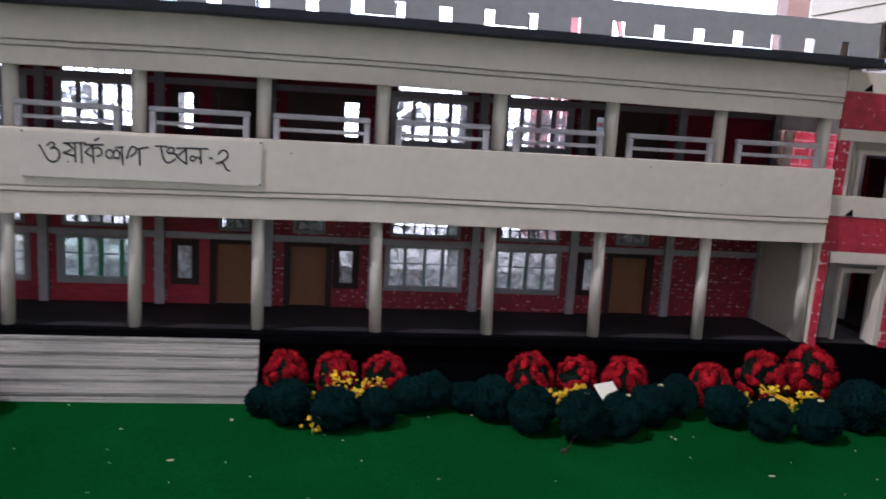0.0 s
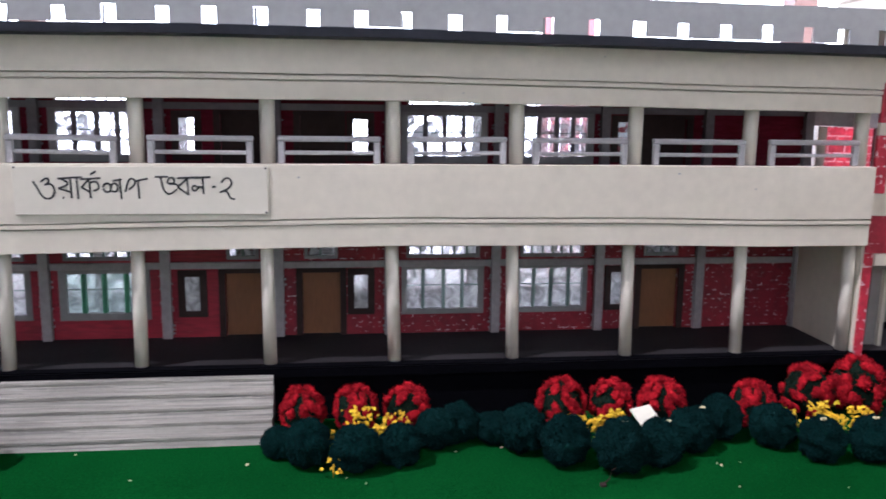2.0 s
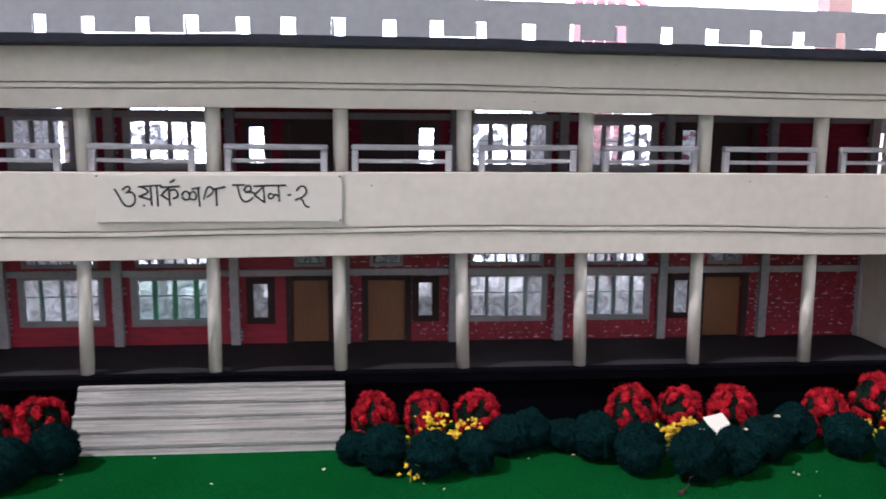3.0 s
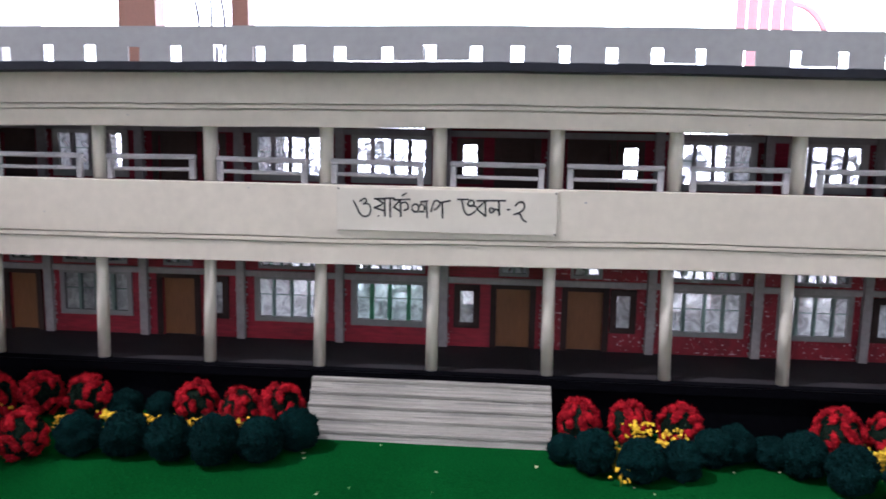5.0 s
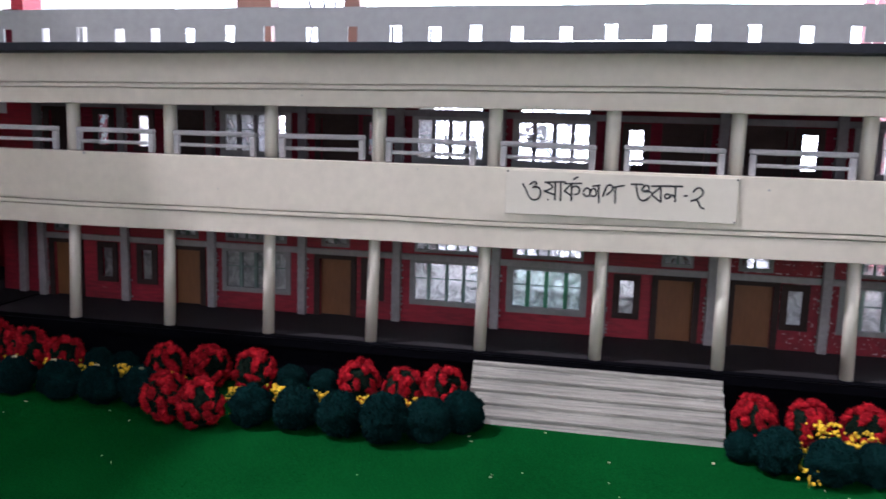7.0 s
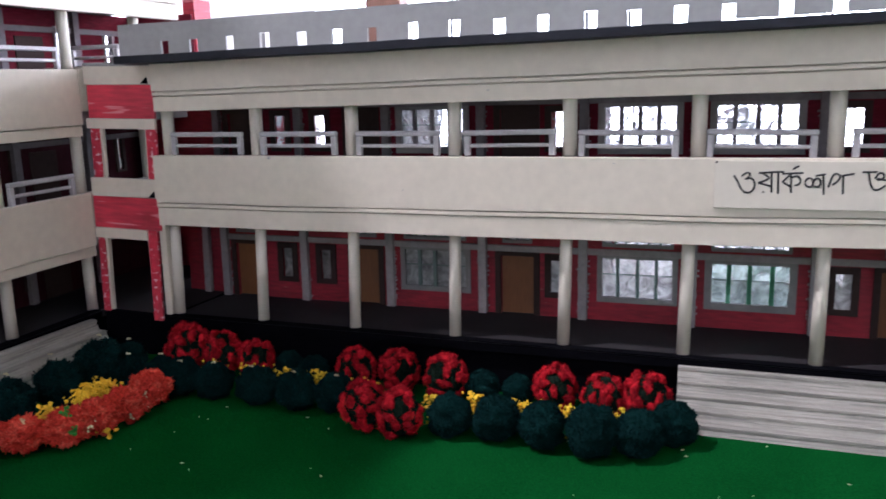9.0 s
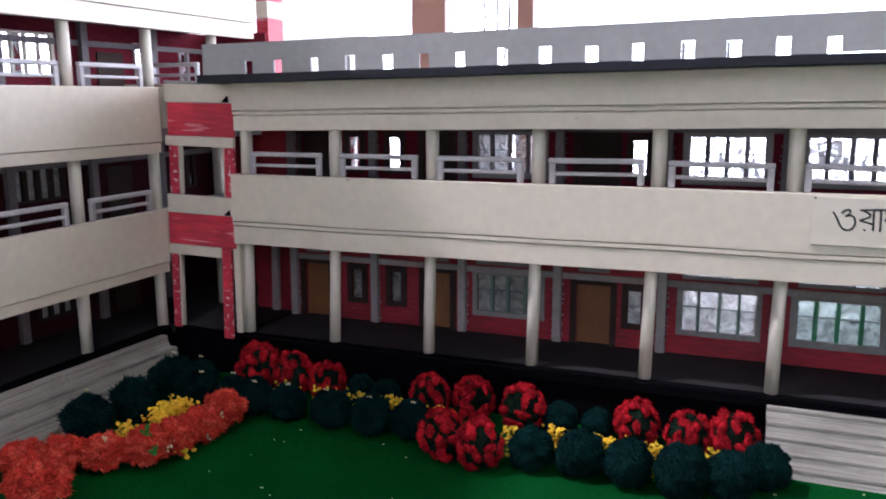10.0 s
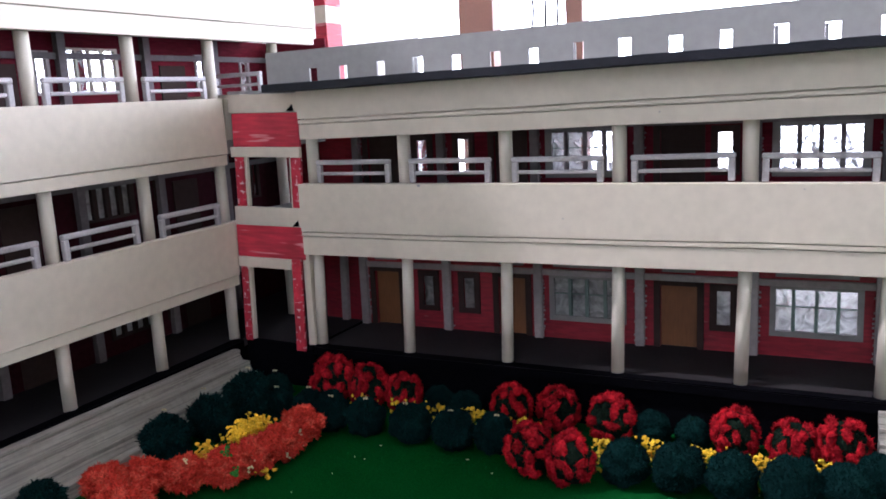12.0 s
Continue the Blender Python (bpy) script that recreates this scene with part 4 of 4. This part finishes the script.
    slb("corner_band", 0.843, 0.930, 0.040, 0.050, 0.3456, 0.3745, CREAM)
    rail(pose(-0.888, 0.0455, 0.3750, 0, 0, 0), wg, 0.0745)
    return wg


sagging = wing(-1, "cream and red card wing with stacked verandas and long steps")
sagging.matrix_world = pose(-0.9, -0.2, LAWN - 0.0034, 0.85, 0, 0)
wing(1, "cream and red card wing with three stacked verandas")

# striped post behind the end of the wing
post = thing("striped_corner_post", (-0.845, 0.27, LAWN), "red and cream banded corner post of the model", "post")
for lo, hi, mat in ((0.010, 0.30, CREAM), (0.3002, 0.477, RED_BRIGHT), (0.4772, 0.502, CREAM), (0.5022, 0.62, RED_BRIGHT)):
    slab("band", -0.871, -0.851, 0.252, 0.294, lo, hi, mat, post, bevel=0.0006)


# ---- planting ----
def pompom(name, mat, r, seed, tufts, spike, squash=1.0, lump=0.12, knob=0.05):
    """A ball of cut yarn or foam: lumpy core thickly set with short tapered tufts."""
    rg = random.Random(seed)
    bm = bmesh.new()
    bmesh.ops.create_icosphere(bm, subdivisions=4, radius=r * 0.93)
    off = Vector((seed * 3.1, seed * 1.7, 0))
    for v in bm.verts:
        n = v.co.normalized()
        v.co = n * (r * 0.93) * (1 + lump * noise.noise(n * 2.2 + off) + knob * noise.noise(n * 7 + off))
        v.co.z *= squash
    for f in bm.faces:
        f.smooth = True
    for i in range(tufts):
        z = 1 - 2 * (i + 0.5) / tufts
        if z < -0.75:
            continue
        a = i * 2.39996 + rg.uniform(-0.1, 0.1)
        n = Vector((math.sqrt(1 - z * z) * math.cos(a), math.sqrt(1 - z * z) * math.sin(a), z))
        rad = (r * 0.93) * (1 + lump * noise.noise(n * 2.2 + off) + knob * noise.noise(n * 7 + off))
        t1 = n.orthogonal().normalized()
        t1.rotate(Matrix.Rotation(rg.uniform(0, 6.28), 3, n))
        t2 = n.cross(t1)
        w = r * rg.uniform(0.045, 0.085) * min(1, math.sqrt(700 / tufts))
        base = n * (rad * 0.97)
        tip = n * (rad + spike * rg.uniform(0.3, 1.0)) + (t1 * rg.uniform(-1, 1) + t2 * rg.uniform(-1, 1)) * spike * 0.5
        ring = [bm.verts.new(base + (t1 * math.cos(q) + t2 * math.sin(q)) * w) for q in (0, 2.09, 4.19)]
        top = bm.verts.new(tip)
        for p in ring + [top]:
            p.co.z *= squash
        for q in range(3):
            bm.faces.new((ring[q], ring[(q + 1) % 3], top))
    low = min(v.co.z for v in bm.verts)
    for v in bm.verts:
        v.co.z -= low
    return finish(bm, name, mat)




def tufted(seed, r=0.0214, squash=1.14):
    """Dark green yarn ball with thick, fluffy red tufts tied over it."""
    rg = random.Random(seed)
    me = pompom("red_shrub", DARK_YARN, r * 0.93, seed, 900, 0.0016, squash, 0.10, 0.10)
    me.materials.append(RED_YARN)
    bm = bmesh.new()
    bm.from_mesh(me)
    mid = Vector((0, 0, max(v.co.z for v in bm.verts) / 2))
    count = 46
    for i in range(count):
        z = 1 - 2 * (i + 0.5) / count
        if z < -0.8 or rg.random() < 0.17:
            continue
        a = i * 2.39996 + rg.uniform(-0.25, 0.25)
        n = Vector((math.sqrt(1 - z * z) * math.cos(a), math.sqrt(1 - z * z) * math.sin(a), z + rg.uniform(-0.1, 0.1))).normalized()
        t1 = n.orthogonal().normalized()
        t1.rotate(Matrix.Rotation(rg.uniform(0, 6.28), 3, n))
        t2 = n.cross(t1)
        long, wide, tall = r * rg.uniform(0.22, 0.40), r * rg.uniform(0.15, 0.23), r * rg.uniform(0.08, 0.19)
        off = Vector((rg.uniform(0, 50), seed, i))
        ball = bmesh.ops.create_icosphere(bm, subdivisions=2, radius=1.0)["verts"]
        red = {f for v in ball for f in v.link_faces}
        spikes = []
        for v in ball:
            k = v.co.copy()
            fluff = 1 + 0.30 * noise.noise(k * 2.1 + off) + 0.16 * noise.noise(k * 6.5 + off)
            d = (t1 * k.x * long + t2 * k.y * wide + n * k.z * tall) * fluff
            q = n * (r * 0.93) + d - n * (k.x * k.x * long * 0.25)
            v.co = mid + Vector((q.x, q.y, q.z * squash))
            if k.z > -0.35:
                spikes.append((v.co.copy(), (t1 * k.x * 0.8 + t2 * k.y * 0.8 + n * (k.z + 0.4)).normalized()))
        for at, way in spikes * 2:
            u1 = way.orthogonal().normalized()
            u1.rotate(Matrix.Rotation(rg.uniform(0, 6.28), 3, way))
            u2 = way.cross(u1)
            at = at + (u1 * rg.uniform(-1, 1) + u2 * rg.uniform(-1, 1)) * 0.0006
            tip = at + way * rg.uniform(0.0008, 0.0027) + (u1 * rg.uniform(-1, 1) + u2 * rg.uniform(-1, 1)) * 0.0008
            ring = [bm.verts.new(at - way * 0.0004 + (u1 * math.cos(q) + u2 * math.sin(q)) * 0.00055) for q in (0, 2.09, 4.19)]
            top = bm.verts.new(tip)
            red.update(bm.faces.new((ring[q], ring[(q + 1) % 3], top)) for q in range(3))
        for f in red:
            f.material_index = 1
            f.smooth = False
    low = min(v.co.z for v in bm.verts)
    for v in bm.verts:
        v.co.z -= low
    bm.to_mesh(me)
    bm.free()
    return me


RED_BALLS = [tufted(s) for s in (1, 2, 3, 4, 18)]
GREEN_BALLS = [pompom("green_shrub", GREEN_YARN, 0.0222, s, 2600, 0.0024, 1.0, 0.20, 0.08) for s in (5, 6, 7, 8)]
SPIKY_BALLS = [pompom("spiky_shrub", GREEN_YARN, 0.0214, s, 1100, 0.0042, 1.0, 0.28, 0.12) for s in (15, 16, 17)]
ORANGE_BALLS = [pompom("orange_shrub", ORANGE, 0.0212, s, 2000, 0.0036, 0.84, 0.34, 0.28) for s in (9, 10, 11)]
rnd = random.Random(21)


def plant(name, meshes, x, y, size, label, category, group, deep=0.0015):
    o = new(name, rnd.choice(meshes))
    o.matrix_world = pose(x, y, LAWN - deep, 0, 0, rnd.uniform(0, 360)) @ Matrix.Diagonal((size, size, size * rnd.uniform(0.96, 1.04), 1))
    return tagged(o, label, category, group)


RED_TEXT = "round red pompom bush flecked with dark green"
GREEN_TEXT = "round dark green yarn pompom bush on the lawn"
ORANGE_TEXT = "ragged orange foam flower bush on the lawn"
RED_BED_A = [(0.153, -0.038), (0.203, -0.040), (0.252, -0.046), (0.401, -0.053), (0.453, -0.046), (0.502, -0.051), (0.592, -0.062)]
RED_TALL = [(0.660, -0.042, 1.14), (0.717, -0.040, 1.30), (-0.686, -0.040, 1.16)]
RED_BED_B = [(-0.640, -0.036), (-0.594, -0.036), (-0.463, -0.044), (-0.415, -0.036), (-0.409, -0.139), (-0.369, -0.146), (-0.357, -0.047), (-0.242, -0.042), (-0.193, -0.050), (-0.153, -0.042)]
GREEN_BED_A = [(0.135, -0.094, 0.72), (0.160, -0.114, 1.0), (0.202, -0.128, 1.02), (0.240, -0.118, 0.92), (0.275, -0.086, 0.92), (0.298, -0.074, 0.92), (0.329, -0.080, 0.75), (0.352, -0.100, 1.05), (0.385, -0.130, 1.05), (0.428, -0.150, 1.1), (0.467, -0.141, 1.0), (0.508, -0.112, 1.0), (0.546, -0.088, 0.98), (0.588, -0.110, 1.0), (0.617, -0.143, 0.95), (0.662, -0.150, 1.0), (0.724, -0.120, 1.25)]
GREEN_BED_B = [(-0.641, -0.111, 0.95), (-0.601, -0.108, 0.97), (-0.547, -0.110, 1.0), (-0.498, -0.113, 1.0), (-0.457, -0.106, 0.95), (-0.551, -0.035, 0.8), (-0.518, -0.038, 0.8), (-0.319, -0.042, 0.9), (-0.281, -0.040, 0.8)]
GREEN_BED_C = [(-0.324, -0.130, 1.0), (-0.279, -0.127, 1.05), (-0.235, -0.131, 1.0), (-0.189, -0.136, 1.12), (-0.151, -0.126, 1.05), (-0.123, -0.093, 1.0)]
GREEN_WING = [(-0.758, -0.375, 1.1), (-0.752, -0.236, 1.35), (-0.748, -0.176, 1.38), (-0.750, -0.112, 1.45), (-0.746, -0.070, 1.05), (-0.716, -0.100, 0.9), (-0.690, -0.085, 0.85), (-0.665, -0.075, 0.85)]
ORANGES = [(-0.656, -0.146, 1.0), (-0.650, -0.188, 1.0), (-0.655, -0.222, 0.95), (-0.664, -0.252, 1.0), (-0.693, -0.275, 0.95), (-0.722, -0.296, 0.95), (-0.745, -0.318, 0.95), (-0.688, -0.352, 1.15)]
for x, y in RED_BED_A + RED_BED_B:
    plant("red_bush", RED_BALLS, x, y, rnd.uniform(0.95, 1.08), RED_TEXT, "bush", "red bushes along the plinth")
for x, y, s in RED_TALL:
    plant("red_bush", RED_BALLS, x, y, s, RED_TEXT, "bush", "red bushes along the plinth")
for x, y, s in GREEN_WING:
    plant("green_bush", SPIKY_BALLS, x, y, s * 0.86, "spiky dark green yarn bush beside the wing steps", "bush", "green bushes beside the wing")
for x, y, s in GREEN_BED_A + GREEN_BED_B + GREEN_BED_C:
    plant("green_bush", GREEN_BALLS, x, y, s * 0.98, GREEN_TEXT, "bush", "green bushes edging the beds")
for x, y, s in ORANGES:
    plant("orange_bush", ORANGE_BALLS, x + 0.003, y - 0.004, s, ORANGE_TEXT, "bush", "orange bushes beside the wing")


def crumbs(x, y, top, spread, count, seed):
    """Yellow foam crumbs on thin stalks."""
    rg = random.Random(seed)
    bm = bmesh.new()
    for i in range(count * 6):
        k = rg.random() ** 0.6
        cx, cy = rg.gauss(0, spread), rg.gauss(0, spread * 0.7)
        cz = (0.12 + 0.88 * k) * (top - LAWN)
        r = rg.uniform(0.0008, 0.0018)
        res = bmesh.ops.create_cube(bm, size=r * 1.7)
        turn = Euler((rg.uniform(0, 3), rg.uniform(0, 3), rg.uniform(0, 3))).to_matrix()
        for v in res["verts"]:
            v.co = turn @ (v.co * rg.uniform(0.6, 1.35)) + Vector((cx, cy, cz))
    tube(bm, 0, 0, 0, 0.6 * (top - LAWN), 0.0005, 5)
    o = part("yellow_flower_clump", bm, YELLOW)
    o.location = (x, y, LAWN - 0.0008)
    return tagged(o, "small clump of yellow foam flowers between bushes", "flowers", "yellow flowers")


YELLOWS_A = [(0.180, -0.105, 0.040, 9), (0.183, -0.139, 0.034, 2), (0.207, -0.082, 0.054, 9), (0.220, -0.108, 0.047, 9), (0.237, -0.085, 0.048, 8), (0.402, -0.095, 0.044, 16), (0.425, -0.100, 0.043, 14), (0.444, -0.092, 0.046, 14), (0.606, -0.100, 0.044, 12), (0.640, -0.098, 0.050, 12), (0.648, -0.110, 0.043, 12), (0.680, -0.100, 0.046, 12)]
YELLOWS_B = [(-0.345, -0.112, 0.044, 14), (-0.307, -0.100, 0.046, 12), (-0.260, -0.104, 0.045, 14), (-0.217, -0.106, 0.044, 16), (-0.168, -0.104, 0.045, 10), (-0.527, -0.085, 0.046, 8), (-0.490, -0.085, 0.048, 9), (-0.476, -0.092, 0.046, 7), (-0.575, -0.082, 0.045, 6), (-0.618, -0.082, 0.046, 5), (-0.434, -0.085, 0.044, 6)]
YELLOWS_C = [(-0.692, -0.246, 0.046, 14), (-0.682, -0.212, 0.050, 22), (-0.678, -0.186, 0.053, 26), (-0.684, -0.198, 0.052, 22), (-0.636, -0.230, 0.026, 2)]
for i, (x, y, top, n) in enumerate(YELLOWS_A + YELLOWS_B + YELLOWS_C):
    crumbs(x, y, top, 0.0065, n, i)

# pale card tilted on the bushes
bm = bmesh.new()
box(bm, -0.0115, 0.0115, -0.0115, 0.0115, 0, 0.0014, 0.0003)
o = part("card_tag", bm, CARD)
o.matrix_world = pose(0.4680, -0.102, 0.0425, 33, -3, 20)
tagged(o, "small blank cream card lying on the bushes", "card")

# litter on the felt
LITTER = [(0.109, -0.110, 5), (0.335, -0.094, 4), (0.210, -0.156, 3), (0.292, -0.100, 3), (0.017, -0.133, 3), (0.194, -0.145, 2), (-0.081, -0.191, 3), (-0.114, -0.105, 3), (-0.043, -0.064 - 0.012, 2), (-0.531, -0.259, 3), (-0.570, -0.133, 3), (-0.474, -0.134, 3), (-0.110, -0.107 - 0.01, 3), (0.573, -0.229, 6), (0.071, -0.197, 5), (0.520, -0.150, 4)]
for i, (x, y, s) in enumerate(LITTER):
    bm = bmesh.new()
    bmesh.ops.create_icosphere(bm, subdivisions=1, radius=0.001)
    rg = random.Random(i)
    for v in bm.verts:
        v.co = Vector((v.co.x * rg.uniform(0.7, 1.3), v.co.y * rg.uniform(0.5, 1.0), v.co.z * 0.5))
    o = part("scrap", bm, SCRAP)
    o.matrix_world = pose(x, y, LAWN + 0.0012, 0, 0, rg.uniform(0, 180)) @ Matrix.Diagonal((s * 0.6, s * 0.4, 1.2, 1))
    tagged(o, "tiny pale scrap lying on the felt", "scrap", "scraps on the lawn")

# dry twig on the felt in front of the bushes
bm = bmesh.new()
spine = [Vector((0, 0, 0.001)), Vector((0.004, 0.002, 0.002)), Vector((0.007, 0.001, 0.006)), Vector((0.009, 0.004, 0.011)), Vector((0.013, 0.005, 0.013))]
rings = []
for i, c in enumerate(spine):
    r = 0.0011 - 0.00016 * i
    rings.append([bm.verts.new(c + Vector((0, r * math.cos(q), r * math.sin(q)))) for q in (0, 1.26, 2.51, 3.77, 5.03)])
for p, q in zip(rings, rings[1:]):
    for j in range(5):
        bm.faces.new((p[j], p[(j + 1) % 5], q[(j + 1) % 5], q[j]))
bm.faces.new(rings[0])
bm.faces.new(rings[-1])
box(bm, -0.002, 0.003, -0.003, 0.0015, -0.0015, 0.0022, 0.0006)
o = part("twig", bm, DOOR_DARK)
o.location = (0.404, -0.176, LAWN)
tagged(o, "small dry brown twig lying on the felt", "twig")

# pale crumbs that have fallen on the bushes
rg = random.Random(33)
for x, y, sz in GREEN_WING[1:7] + GREEN_BED_B[:5] + GREEN_BED_A[9:12] + GREEN_BED_A[14:16]:
    bm = bmesh.new()
    for k in range(3):
        res = bmesh.ops.create_cube(bm, size=0.0017)
        turn_m = Euler((rg.uniform(0, 3), rg.uniform(0, 3), rg.uniform(0, 3))).to_matrix()
        for v in res["verts"]:
            v.co = turn_m @ (v.co * rg.uniform(0.5, 1.3)) + Vector((0.0018 * k, 0.0012 * (k % 2), 0))
    o = part("flower_crumb", bm, SCRAP)
    o.location = (x + rg.uniform(-0.006, 0.006), y - 0.004, LAWN + 0.0415 * sz)
    tagged(o, "pale yellow foam crumb caught on a bush", "crumb", "crumbs on the bushes")

# green and pale crumbs on the orange bushes
for i, (x, y, z, green) in enumerate(((-0.655, -0.262, 0.050, True), (-0.640, -0.270, 0.036, True), (-0.634, -0.256, 0.034, False), (-0.642, -0.240, 0.036, False), (-0.630, -0.206, 0.026, False), (-0.676, -0.290, 0.050, False), (-0.632, -0.180, 0.038, False), (-0.628, -0.188, 0.028, False))):
    rg = random.Random(60 + i)
    bm = bmesh.new()
    for k in range(14 if green else 5):
        res = bmesh.ops.create_cube(bm, size=0.0022 if green else 0.0017)
        turn_m = Euler((rg.uniform(0, 3), rg.uniform(0, 3), rg.uniform(0, 3))).to_matrix()
        shift = Vector((rg.gauss(0, 1), rg.gauss(0, 1), rg.gauss(0, 1))) * (0.0024 if green else 0.0016)
        for v in res["verts"]:
            v.co = turn_m @ (v.co * rg.uniform(0.5, 1.3)) + shift
    o = part("foam_crumb", bm, CRUMB_GREEN if green else SCRAP)
    o.location = (x, y, z)
    tagged(o, "bright green foam crumb caught on an orange bush" if green else "pale yellow foam crumb caught on an orange bush", "crumb", "crumbs on the bushes")

# short flock fibres of the felt
gen = np.random.default_rng(5)
COUNT = 170000
px, py = gen.uniform(-0.74, 0.83, COUNT), gen.uniform(-0.52, -0.006, COUNT)
keep = ~((np.abs(px) < 0.127) & (py > -0.068)) & ~(px < -0.70 - 0.06 * (py < -0.1))
px, py = px[keep], py[keep]
n = len(px)
turn, lean = gen.uniform(0, 6.283, n), gen.uniform(0, 6.283, n)
tall, wide_half = gen.uniform(0.0002, 0.0010, n), gen.uniform(0.0003, 0.0006, n)
ground_z = np.full(n, LAWN - 0.0012)
co = np.empty((n, 3, 3))
co[:, 0] = np.stack((px - wide_half * np.cos(turn), py - wide_half * np.sin(turn), ground_z), 1)
co[:, 1] = np.stack((px + wide_half * np.cos(turn), py + wide_half * np.sin(turn), ground_z), 1)
co[:, 2] = np.stack((px + 0.0021 * np.cos(lean), py + 0.0021 * np.sin(lean), ground_z + 0.0012 + tall), 1)
me = bpy.data.meshes.new("turf_fibres")
me.from_pydata(co.reshape(-1, 3).tolist(), [], np.arange(3 * n).reshape(-1, 3).tolist())
me.materials.append(TURF)
tagged(new("turf_fibres", me), "short green flock fibres standing on the felt lawn", "turf", kind="stuff")

# pale lint specks in the felt
rg = random.Random(77)
bm = bmesh.new()
for i in range(90):
    x, y = rg.uniform(-0.70, 0.80), rg.uniform(-0.45, -0.085)
    if x < -0.60 and y > -0.36:
        continue
    l, w, a = rg.uniform(0.0003, 0.0007), rg.uniform(0.00015, 0.0003), rg.uniform(0, 3.14)
    vs = []
    for z in (LAWN + 0.0004, LAWN + 0.0012 + rg.uniform(0, 0.0008)):
        vs.append([bm.verts.new((x + p * l * math.cos(a) - q * w * math.sin(a), y + p * l * math.sin(a) + q * w * math.cos(a), z)) for p, q in ((-1, -0.6), (1, -1), (0.7, 1), (-0.8, 0.8))])
    bm.faces.new(vs[1])
    for j in range(4):
        bm.faces.new((vs[0][j], vs[0][(j + 1) % 4], vs[1][(j + 1) % 4], vs[1][j]))
tagged(part("lint_specks", bm, SCRAP), "tiny pale lint specks scattered over the felt lawn", "lint", kind="stuff")
